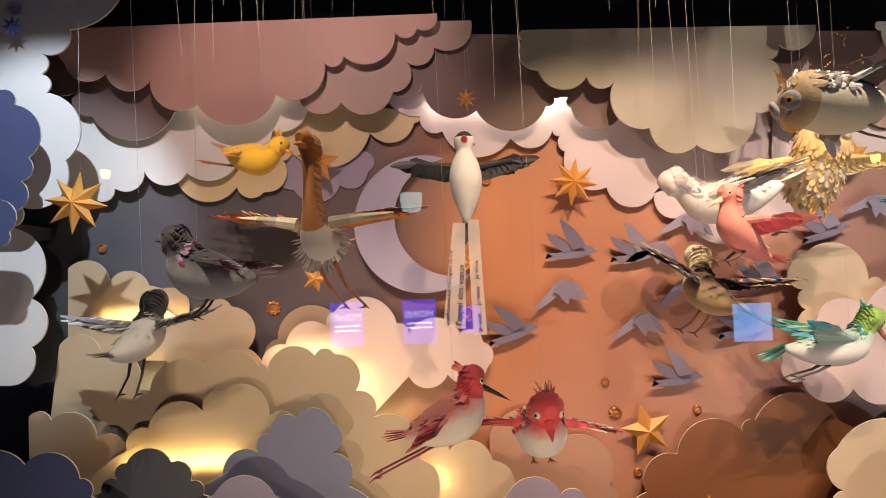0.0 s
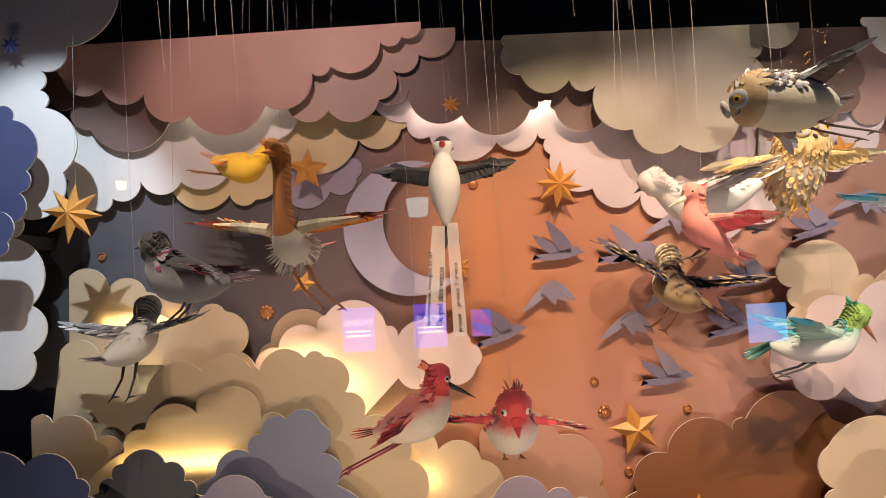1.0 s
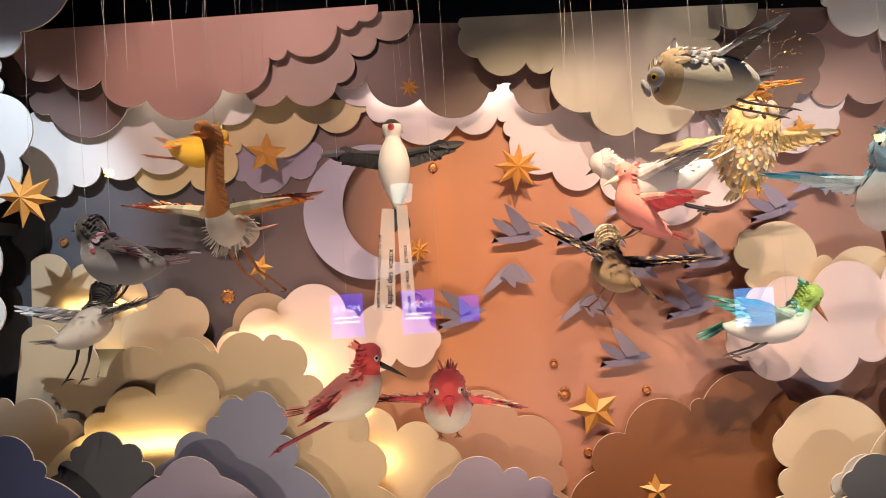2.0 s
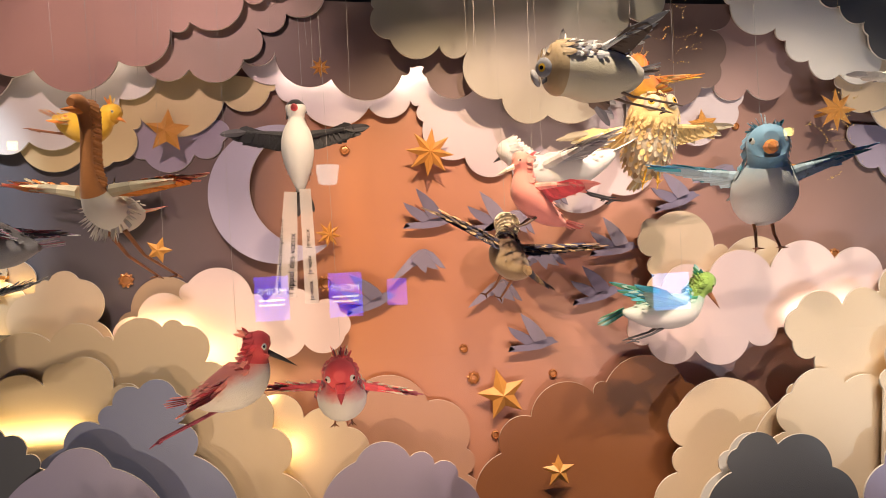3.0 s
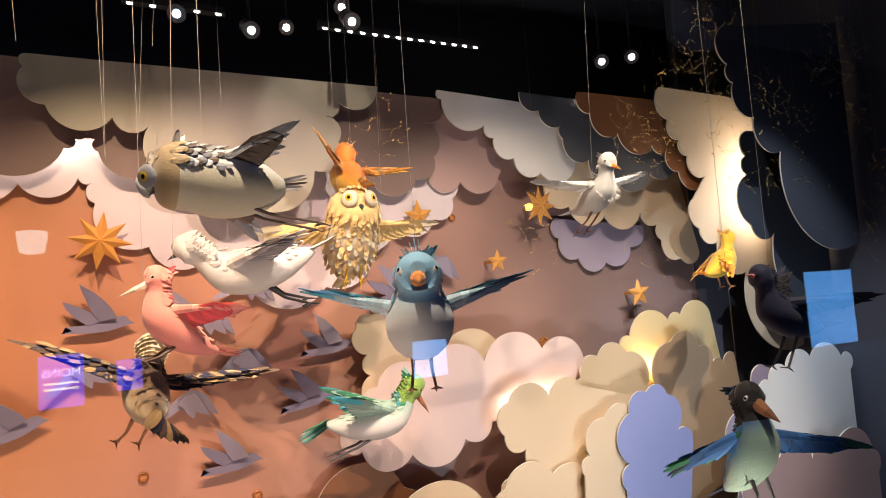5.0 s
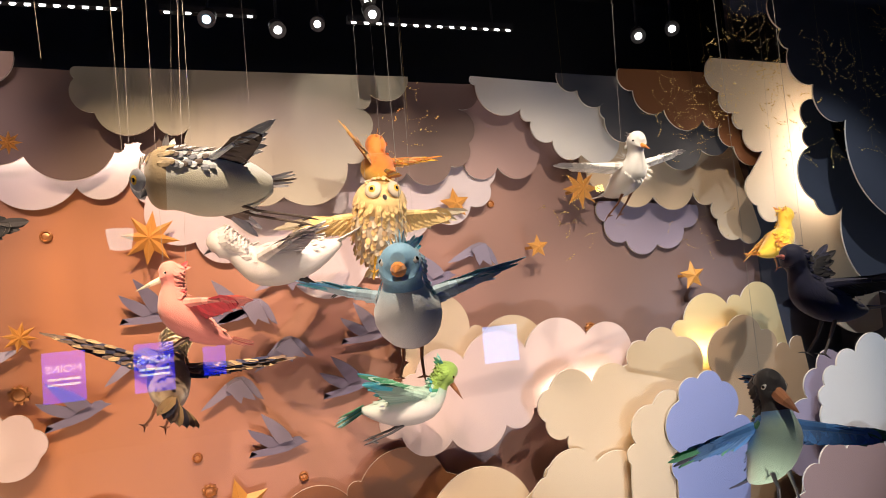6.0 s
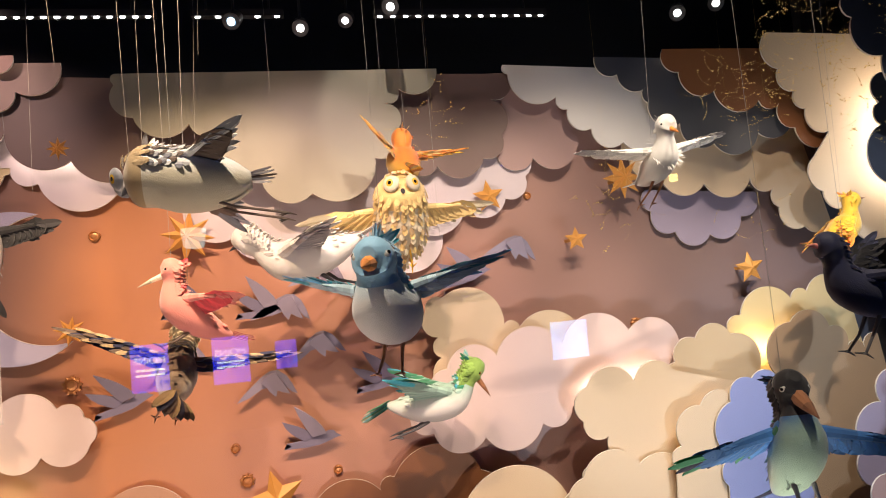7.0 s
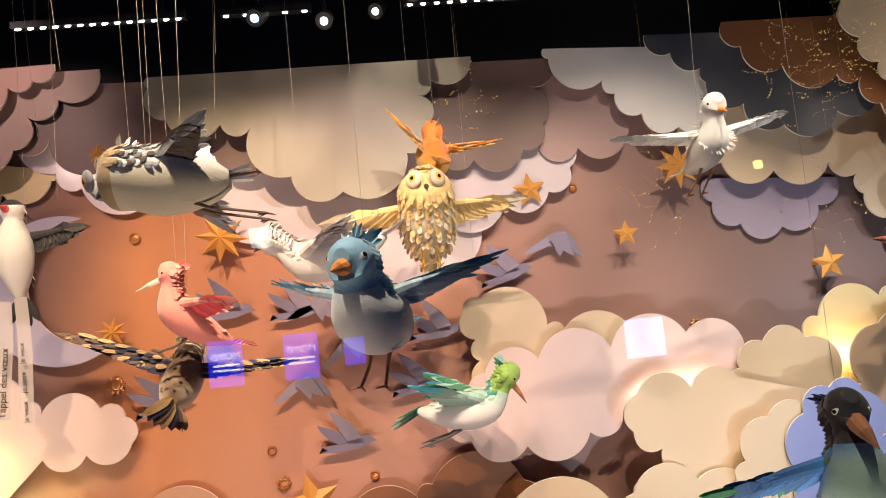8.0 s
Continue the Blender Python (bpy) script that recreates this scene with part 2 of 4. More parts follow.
structure("wall_front", "dark plinth under and header over the shop window", DARK_WALL, (-3, 5.6, GLASS_Y - 0.1, GLASS_Y - 0.04, 0, FLOOR_Z + 0.02), (-3, 5.6, GLASS_Y - 0.1, GLASS_Y - 0.04, CEIL_Z - 0.1, 5))
structure("pavement", "dark night pavement before the window", painted("asphalt", (0.05, 0.05, 0.05), 0.8), (-30, 30, -30, GLASS_Y - 0.1, -0.1, 0))

cloud_panel(2.56, "pink", [(-1.539, 2.892, 0), (0.176, 2.924, 0), (0.076, 2.853), (-0.03, 2.831), (-0.281, 2.725), (-0.373, 2.693), (-0.608, 2.547), (-0.978, 2.513), (-1.195, 2.635), (-1.402, 2.676), (-1.589, 2.727)])
cloud_panel(2.61, "pinkgrey", [(-0.575, 2.915, 0), (0.346, 2.906, 0), (0.157, 2.778), (0.021, 2.706), (-0.052, 2.561), (-0.308, 2.517), (-0.512, 2.545), (-0.585, 2.689, 0)])
cloud_panel(2.64, "brown", [(-1.687, 2.869, 0), (-1.128, 2.858, 0), (-1.075, 2.632), (-1.115, 2.499), (-1.506, 2.496), (-1.59, 2.609), (-1.706, 2.683)])
cloud_panel(2.69, "white", [(-1.553, 2.545, 0), (-0.488, 2.593, 0), (-0.66, 2.408), (-0.813, 2.325), (-1.079, 2.211), (-1.284, 2.229), (-1.427, 2.146), (-1.519, 2.094), (-1.643, 2.247)])
cloud_panel(2.73, "yellow", [(-1.086, 2.373, 0), (-0.334, 2.552, 0), (0.075, 2.486, 0), (0.045, 2.435), (-0.18, 2.391), (-0.586, 2.325), (-0.616, 2.264), (-0.718, 2.11), (-0.85, 2.14), (-1.147, 2.199)])
cloud_panel(2.75, "lavender", [(-0.626, 2.365, 0), (-0.199, 2.299, 0), (-0.199, 2.197), (-0.34, 2.133), (-0.574, 2.121), (-0.635, 2.192)])
cloud_panel(2.72, "lilacwhite", [(-0.067, 2.718, 0), (2.067, 2.645, 0), (2.027, 2.075, 0), (1.787, 1.853), (1.41, 1.911), (1.256, 2.021), (1.011, 2.07), (0.808, 2.26), (0.798, 2.35), (0.747, 2.37), (0.533, 2.339), (0.187, 2.386), (0.075, 2.466)])
cloud_panel(2.69, "lilacwhite", [(1.9, 2.521, 0), (2.469, 2.442, 0), (2.493, 2.285), (2.376, 2.177), (2.157, 2.137), (1.856, 2.087, 0)])
cloud_panel(2.64, "brown", [(-0.058, 2.865, 0), (1.104, 2.82, 0), (1.072, 2.407, 0), (0.828, 2.467), (0.818, 2.517), (0.788, 2.547), (0.746, 2.517), (0.705, 2.477), (0.357, 2.464), (0.093, 2.603), (-0.071, 2.58, 0)])
cloud_panel(2.54, "olive", [(0.584, 2.824, 0), (2.044, 2.814, 0), (1.849, 2.72), (1.77, 2.652), (1.832, 2.525), (1.712, 2.387), (1.408, 2.236), (1.183, 2.325), (1.02, 2.556), (0.887, 2.586), (0.652, 2.625), (0.583, 2.775)])
cloud_panel(2.63, "brown", [(1.776, 2.826, 0), (2.437, 2.811, 0), (2.325, 2.68), (2.37, 2.496), (2.263, 2.379), (2.024, 2.35), (1.873, 2.359, 0)])
cloud_panel(2.67, "mauve", [(2.359, 2.809, 0), (2.692, 2.739, 0), (2.751, 2.5), (2.783, 2.413), (2.539, 2.375), (2.352, 2.376, 0)])
cloud_panel(2.59, "white", [(2.397, 2.844, 0), (2.908, 2.817, 0), (3.178, 2.703, 0), (3.256, 2.484, 0), (3.009, 2.418), (2.839, 2.497), (2.719, 2.604), (2.667, 2.671), (2.419, 2.797)])
cloud_panel(2.64, "cream", [(3.036, 2.433, 0), (3.263, 2.537, 0), (3.88, 2.496, 0), (4.093, 2.466, 0), (4.23, 1.938, 0), (4.067, 1.909), (3.92, 2.025), (3.91, 2.142), (3.76, 2.2), (3.479, 2.181), (3.223, 2.239), (3.06, 2.356)])
cloud_panel(2.73, "lavender", [(3.18, 2.18, 0), (3.20, 2.06), (3.33, 1.94), (3.54, 1.91), (3.74, 2.00), (3.85, 2.13, 0)])
cloud_panel(2.53, "slate", [(2.868, 2.852, 0), (3.265, 2.839, 0), (3.844, 2.638, 0), (3.979, 2.524, 0), (3.757, 2.421), (3.49, 2.374), (3.307, 2.49), (3.137, 2.605), (3.142, 2.691), (2.983, 2.758)])
cloud_panel(2.47, "rust", [(3.217, 2.864, 0), (3.828, 2.858, 0), (3.916, 2.718, 0), (4.134, 2.348, 0), (3.934, 2.425), (3.854, 2.559), (3.737, 2.579), (3.483, 2.637), (3.293, 2.742)])
cloud_panel(2.43, "cream", [(3.797, 2.927, 0), (4.351, 2.912, 0), (4.86, 2.849, 0), (4.86, 1.3, 0), (4.388, 1.796), (4.162, 1.993), (4.018, 2.072), (3.991, 2.256, 0), (4.103, 2.39, 0), (3.975, 2.515), (3.919, 2.61), (3.841, 2.732)])
cloud_panel(2.2, "ink", [(4.219, 2.62, 0), (4.86, 2.611, 0), (4.86, 1.534, 0), (4.371, 2.014), (4.18, 2.063), (4.184, 2.355), (4.19, 2.469)])
cloud_panel(2.0, "ink", [(3.857, 3.125, 0), (4.86, 3.277, 0), (4.86, 1.937, 0), (4.226, 2.45), (4.032, 2.634), (3.895, 2.814), (3.862, 2.915)])
cloud_panel(2.58, "pinkwhite", [(2.22, 1.40), (1.97, 1.36), (1.90, 1.24), (1.78, 1.17), (1.88, 1.07), (2.13, 1.02), (2.42, 1.05), (2.58, 1.11, 0), (3.31, 1.12, 0), (3.34, 1.26), (3.19, 1.37), (2.92, 1.45), (2.56, 1.42)])
cloud_panel(2.64, "cream", [(1.97, 1.25, 0), (1.96, 1.41), (1.95, 1.51), (1.90, 1.64), (1.99, 1.70), (2.29, 1.54), (2.37, 1.52), (2.71, 1.42), (2.69, 1.18, 0)])
cloud_panel(2.47, "cream", [(2.619, 1.215), (2.866, 1.218), (3.081, 1.243, 0), (3.548, 1.113, 0), (3.404, 0.17, 0), (2.905, 0.17, 0), (2.864, 0.823, 0), (2.702, 0.971), (2.585, 1.054)])
cloud_panel(2.53, "beige", [(3.077, 1.05, 0), (3.126, 1.272), (3.251, 1.378), (3.453, 1.38), (3.59, 1.174), (3.591, 0.857, 0)])
cloud_panel(2.38, "cream", [(3.024, 0.902), (3.148, 1.078), (3.334, 1.08), (3.543, 0.891, 0), (3.435, 0.17, 0), (2.939, 0.17, 0), (2.987, 0.804, 0)])
cloud_panel(2.68, "yellow", [(3.493, 1.063, 0), (3.545, 1.362), (3.628, 1.455), (3.951, 1.518), (4.057, 1.549), (4.313, 1.551, 0), (4.377, 1.209, 0), (4.323, 0.93, 0)])
cloud_panel(2.58, "tan", [(3.73, 1.132), (3.849, 1.401), (4.083, 1.353), (4.183, 1.242), (4.285, 1.222), (4.379, 1.285, 0), (4.435, 0.924, 0), (4.239, 0.17, 0), (3.516, 0.17, 0), (3.638, 0.847, 0)])
cloud_panel(2.36, "periwinkle", [(3.269, 0.821), (3.294, 1.081), (3.421, 1.178), (3.567, 1.148), (3.623, 0.947), (3.731, 0.874, 0), (3.613, 0.17, 0), (3.209, 0.17, 0), (3.234, 0.691, 0)])
cloud_panel(2.25, "lavender", [(3.887, 0.803), (4.021, 1.01), (4.108, 1.16), (4.253, 1.229, 0), (4.86, 1.06, 0), (4.86, 0.17, 0), (3.815, 0.17, 0), (3.933, 0.617, 0)])
cloud_panel(2.15, "white", [(4.086, 0.831), (4.006, 0.991), (4.037, 1.088), (4.13, 1.179), (4.276, 1.233), (4.501, 1.267), (4.795, 1.217), (4.86, 1.261), (4.86, 1.157, 0), (4.86, 0.243, 0)])
cloud_panel(2.05, "mauve", [(3.723, 0.63), (3.83, 0.746), (4.018, 0.789), (4.283, 0.74), (4.499, 0.777), (4.826, 0.707), (4.86, 0.57, 0), (4.86, 0.17, 0), (3.63, 0.17, 0)])
cloud_panel(2.68, "rust", [(1.081, 0.17, 0), (1.116, 0.548), (1.28, 0.724), (1.616, 0.817), (1.687, 0.87), (2.113, 0.843), (2.171, 0.17, 0)])
cloud_panel(2.53, "cream", [(1.898, 0.17, 0), (1.979, 0.428), (2.01, 0.555), (1.998, 0.753), (2.502, 0.674), (2.529, 0.17, 0)])
cloud_panel(2.51, "cream", [(2.531, 0.17, 0), (2.572, 0.763), (2.622, 0.829), (2.885, 0.769), (3.006, 0.17, 0)])
cloud_panel(2.25, "slate", [(2.067, 0.17, 0), (2.102, 0.514), (2.132, 0.621), (2.332, 0.623), (2.596, 0.498), (2.626, 0.17, 0)])
cloud_panel(2.31, "white", [(2.061, 0.17, 0), (2.087, 0.497), (2.128, 0.594), (2.338, 0.605), (2.414, 0.17, 0)])
cloud_panel(2.28, "lavender", [(2.858, 0.17, 0), (2.885, 0.475), (3.067, 0.563), (3.322, 0.428), (3.426, 0.17, 0)])
cloud_panel(2.7, "beige", [(-1.666, 1.325, 0), (-1.659, 1.765, 0), (-1.463, 1.695), (-1.278, 1.666), (-1.227, 1.555), (-1.184, 1.299, 0)])
cloud_panel(2.73, "tan", [(-1.457, 1.307, 0), (-1.346, 1.564, 0), (-1.225, 1.647), (-1.102, 1.515), (-1.1, 1.291, 0)])
cloud_panel(2.66, "cream", [(-1.167, 1.277, 0), (-1.066, 1.494), (-1.005, 1.546), (-0.872, 1.547), (-0.799, 1.342), (-0.798, 1.127, 0)])
cloud_panel(2.58, "beige", [(-1.698, 0.949, 0), (-1.639, 1.404, 0), (-1.453, 1.374), (-1.286, 1.18), (-1.141, 0.926, 0)])
cloud_panel(2.52, "beige", [(-1.248, 0.971, 0), (-1.208, 1.178), (-0.943, 1.275), (-0.716, 1.277), (-0.675, 1.257), (-0.459, 1.311), (-0.366, 1.311), (-0.276, 1.138), (-0.195, 1.015), (0.01, 0.81), (0.046, 0.597), (0.051, 0.17, 0), (-1.24, 0.17, 0)])
cloud_panel(2.74, "tan", [(-0.712, 1.243, 0), (-0.672, 1.376), (-0.398, 1.491), (-0.347, 1.257, 0)])
cloud_panel(2.68, "pinkwhite", [(-0.75, 0.98, 0), (-0.73, 1.22), (-0.62, 1.35), (-0.41, 1.42), (-0.38, 1.50), (-0.08, 1.43), (-0.03, 1.36), (0.23, 1.37), (0.34, 1.32), (0.36, 1.20), (0.16, 1.17), (-0.03, 1.17, 0), (-0.42, 0.79, 0)])
cloud_panel(2.6, "cream", [(-0.292, 0.17, 0), (-0.253, 0.843, 0), (-0.058, 0.916), (0.148, 0.825), (0.354, 0.765), (0.415, 0.562), (0.412, 0.17, 0)])
cloud_panel(2.71, "peach", [(0.332, 0.17, 0), (0.356, 0.863, 0), (0.756, 0.835), (0.941, 0.58), (0.938, 0.447), (0.927, 0.17, 0)])
cloud_panel(2.45, "lavender", [(0.356, 0.17, 0), (0.393, 0.643), (0.642, 0.644), (0.756, 0.603), (0.864, 0.532), (0.839, 0.17, 0)])
cloud_panel(2.46, "beige", [(-1.298, 0.17, 0), (-1.285, 0.936), (-1.192, 1.03), (-0.947, 1.087), (-0.864, 1.18), (-0.658, 1.059), (-0.535, 0.998, 0), (-0.546, 0.17, 0)])
cloud_panel(2.5, "tan", [(-1.726, 0.17, 0), (-1.733, 1.098, 0), (-1.636, 1.08), (-1.437, 0.988), (-1.312, 0.928), (-1.303, 0.17, 0)])
cloud_panel(2.2, "navy", [(-1.805, 0.17, 0), (-1.834, 0.911, 0), (-1.572, 0.966), (-1.357, 0.898), (-1.314, 0.825), (-1.272, 0.17, 0)])
cloud_panel(2.32, "slate", [(-1.377, 0.17, 0), (-1.33, 0.803), (-1.268, 0.855), (-1.227, 0.918), (-1.042, 0.912), (-0.961, 0.831), (-0.911, 0.77), (-0.876, 0.17, 0)])
cloud_panel(2.4, "slateblue", [(-0.868, 0.17, 0), (-0.85, 0.827), (-0.695, 0.911), (-0.642, 0.994), (-0.528, 1.057), (-0.373, 1.028), (-0.373, 0.893), (-0.312, 0.748), (-0.315, 0.17, 0)])
cloud_panel(2.25, "lavender", [(-0.895, 0.17, 0), (-0.846, 0.787), (-0.596, 0.768), (-0.533, 0.17, 0)])
cloud_panel(2.38, "white", [(-2.2, 3.247, 0), (-1.299, 3.264, 0), (-1.465, 2.812), (-1.591, 2.709), (-1.59, 2.615), (-1.569, 2.531), (-1.492, 2.226), (-1.681, 2.027), (-1.744, 1.942), (-1.647, 1.628), (-1.646, 1.418), (-1.761, 1.259, 0), (-2.295, 1.285, 0)])
cloud_panel(2.22, "navy", [(-2.176, 2.533, 0), (-1.664, 2.497, 0), (-1.61, 2.434), (-1.556, 2.21), (-1.587, 2.115), (-1.619, 1.987, 0), (-2.177, 1.997, 0)])
cloud_panel(2.1, "navy", [(-2.085, 2.075, 0), (-1.594, 2.022, 0), (-1.561, 1.893), (-1.604, 1.839, 0), (-2.085, 1.852, 0)])
cloud_panel(2.44, "cream", [(2.421, 0.17, 0), (2.504, 0.615), (2.544, 0.805), (2.835, 0.833), (3.091, 0.7), (3.649, 0.57, 0), (3.593, 0.17, 0)])


# ---- shop window pane and the lit signs across the street, seen in it ----
def window_glass():
    mat, tree, bsdf = nodes_of("window_glass")
    tree.nodes.remove(bsdf)
    clear, gloss, mix = tree.nodes.new("ShaderNodeBsdfTransparent"), tree.nodes.new("ShaderNodeBsdfGlossy"), tree.nodes.new("ShaderNodeMixShader")
    gloss.inputs["Roughness"].default_value = 0.0
    mix.inputs[0].default_value = 0.045
    link(tree, clear.outputs[0], mix.inputs[1])
    link(tree, gloss.outputs[0], mix.inputs[2])
    link(tree, mix.outputs[0], tree.nodes["Material Output"].inputs[0])
    return mat


PANE_Y = GLASS_Y - 0.07
structure("window_1", "clear shop window pane before the display", window_glass(), (-3, 5.6, PANE_Y - 0.004, PANE_Y + 0.004, FLOOR_Z + 0.02, CEIL_Z - 0.1)).visible_shadow = False
STREET_Y = -8.3
structure("wall_street", "dark unlit facade across the night street", BLACK, (-14, 20, STREET_Y - 0.3, STREET_Y, 0, 7))


def street_screen(x, z, w, h, colour, strength, word=""):
    ob = tagged(new("street_screen"), "lit %s advertising screen on the facade opposite" % ("blue" if word else "pale cyan"), "screen", "street screens")
    ob.location = (x, STREET_Y, z)
    bm = bmesh.new()
    box(bm, -w / 2 - 0.03, w / 2 + 0.03, 0.0, 0.05, -h / 2 - 0.03, h / 2 + 0.03)
    part("casing", bm, METAL, ob)
    bm = bmesh.new()
    box(bm, -w / 2, w / 2, 0.051, 0.06, -h / 2, h / 2)
    part("panel", bm, glowing("screen_light", colour, strength), ob)
    if word:
        cu = bpy.data.curves.new("lettering", "FONT")
        cu.body, cu.size, cu.align_x, cu.extrude = word, 0.14, "CENTER", 0.001
        t = new("lettering", cu)
        t.data.materials.append(SIGN_WHITE)
        t.parent = ob
        t.matrix_basis = pose(0, 0.064, 0.06, 90, 0, 180)
        bm = bmesh.new()
        for k in range(2):
            box(bm, -0.19, 0.19, 0.061, 0.065, -0.04 - 0.07 * k, -0.01 - 0.07 * k)
        part("caption_bars", bm, SIGN_WHITE, ob)
    return ob


SIGN_WHITE = glowing("sign_white_light", (0.8, 0.9, 1.0), 9)
street_screen(-1.03, 1.02, 0.5, 0.66, (0.015, 0.03, 1.0), 6.5, "MOINS")
street_screen(0.05, 1.02, 0.5, 0.66, (0.015, 0.03, 1.0), 6.5, "MOINS")
street_screen(0.82, 1.02, 0.3, 0.4, (0.015, 0.03, 1.0), 6)
street_screen(5.15, 0.78, 0.6, 0.58, (0.16, 0.45, 1.0), 9)
street_screen(15.4, 0.9, 1.7, 1.7, (0.12, 0.4, 0.95), 8)


def bracket_lamp(x, z, reach, r, colour, strength):
    """A glass bowl under a metal cap on an arm from the facade."""
    ob = tagged(new("bracket_lamp"), "lit glass bowl lamp on an arm across the street", "lamp", "street lamps")
    ob.location = (x, STREET_Y + reach, z)
    for name, rings, mat in (("bowl", ((0.55, -1.5), (0.8, -1.4), (0.93, -0.6), (1.0, 0.1)), glowing("lamp_bowl_light", colour, strength)),
                             ("cap", ((1.05, 0.14), (1.0, 0.4), (0.7, 0.8), (0.3, 1.0), (0.1, 1.1)), METAL)):
        bm = bmesh.new()
        loops = [[bm.verts.new((k * r * math.cos(2 * math.pi * i / 20), k * r * math.sin(2 * math.pi * i / 20), h * r)) for i in range(20)] for k, h in rings]
        for la, lb in zip(loops, loops[1:]):
            for i in range(20):
                bm.faces.new((la[i], la[(i + 1) % 20], lb[(i + 1) % 20], lb[i]))
        bm.faces.new(loops[0][::-1])
        bm.faces.new(loops[-1])
        part(name, bm, mat, ob)
    bm = bmesh.new()
    box(bm, -0.015, 0.015, -reach, 0.0, 1.05 * r, 1.05 * r + 0.03)
    part("arm", bm, METAL, ob)


bracket_lamp(0.0, 2.68, 1.9, 0.14, (0.6, 0.95, 0.95), 5)
bracket_lamp(-4.4, 3.4, 0.3, 0.07, (1.0, 0.75, 0.2), 20)
bracket_lamp(7.1, 3.25, 0.3, 0.07, (1.0, 0.75, 0.2), 20)


# ---- moon, stars and discs on the backdrop ----
def crescent_moon(x, y, z, r):
    ob = tagged(new("crescent_moon"), "flat lavender crescent moon board standing off the backdrop", "moon")
    ob.location = (x, y, z)
    outer, inner_c, inner_r = [], Vector((0.44 * r, 0.09 * r)), 0.86 * r
    pts = []
    for i in range(400):
        a = 2 * math.pi * i / 400
        p = Vector((r * math.cos(a), r * math.sin(a)))
        if (p - inner_c).length > inner_r:
            outer.append((a % (2 * math.pi), p))
    outer.sort(key=lambda q: q[0])
    pts = [p for _, p in outer]
    a0 = math.atan2(*(pts[-1] - inner_c).yx) % (2 * math.pi)
    a1 = math.atan2(*(pts[0] - inner_c).yx) % (2 * math.pi)
    for i in range(1, 60):
        a = a0 + (a1 - a0) * i / 60
        pts.append(inner_c + Vector((math.cos(a), math.sin(a))) * inner_r)
    bm = bmesh.new()
    slab(bm, [(p.x, p.y) for p in pts], 0, 0.012)
    part("board", bm, [painted("moon_paint", (0.38, 0.34, 0.44), 0.5), EDGE], ob)
    bm = bmesh.new()
    box(bm, -0.9 * r, -0.8 * r, 0.0125, WALL_Y - y, -0.05, 0.05)
    part("spacer", bm, DARK_WALL, ob)
    return ob


crescent_moon(0.073, 2.7, 1.916, 0.345)


STAR_THREADS = []


def folded_star(x, y, z, r, points, turn, mat, tilt=0, words="gold folded paper star fixed on the backdrop", ratio=0.45):
    """A faceted star: a raised centre, ridges to the points, flat back."""
    bm = bmesh.new()
    top = bm.verts.new((0, -0.3 * r, 0))
    back = bm.verts.new((0, 0.0, 0))
    rim = []
    for i in range(2 * points):
        a = math.pi * i / points + radians(turn)
        k = r * (1 if i % 2 == 0 else ratio)
        rim.append(bm.verts.new((k * math.sin(a), 0, k * math.cos(a))))
    for i in range(2 * points):
        bm.faces.new((top, rim[i], rim[(i + 1) % (2 * points)]))
        bm.faces.new((back, rim[(i + 1) % (2 * points)], rim[i]))
    if WALL_Y - y < 0.2:
        box(bm, -0.008, 0.008, 0.0, WALL_Y - y, -0.008, 0.008)
    else:
        high = max(rim, key=lambda v: v.co.z).co
        STAR_THREADS.append(Vector((x, y, z)) + high)
    ob = new("paper_star", finish("paper_star", bm, mat))
    ob.matrix_world = pose(x, y, z, 0, 0, tilt)
    return tagged(ob, words, "star", "paper stars")


for at, r, n, turn, tilt in (
    ((0.826, 2.66, 2.092), 0.125, 8, 8, 0), ((0.307, 2.64, 2.524), 0.052, 8, 0, 0), ((-0.436, 2.66, 2.236), 0.11, 5, 5, 0),
    ((0.304, 2.68, 1.705), 0.068, 8, 10, 20), ((1.141, 2.7, 0.845), 0.135, 5, -12, 0), ((1.382, 2.58, 0.471), 0.085, 5, 0, 0),
    ((2.277, 2.66, 2.189), 0.085, 5, -5, 0), ((2.706, 2.62, 1.936), 0.065, 5, 0, 0), ((2.989, 2.6, 2.234), 0.115, 8, 0, 0),
    ((3.691, 2.64, 1.709), 0.09, 5, -4, 0), ((-1.225, 2.6, 1.572), 0.045, 5, 0, 0),
    ((-0.433, 2.45, 1.661), 0.062, 5, 20, 0),
):
    folded_star(*at, r, n, turn, GOLD, tilt)
folded_star(*(-1.381, 2.25, 2.019), 0.135, 8, 8, GOLD, 0, "large gold folded paper star beside the white clouds")
folded_star(*(-1.665, 2.3, 2.798), 0.05, 8, 0, BLUE_PAPER, 0, "small dark blue folded paper star")


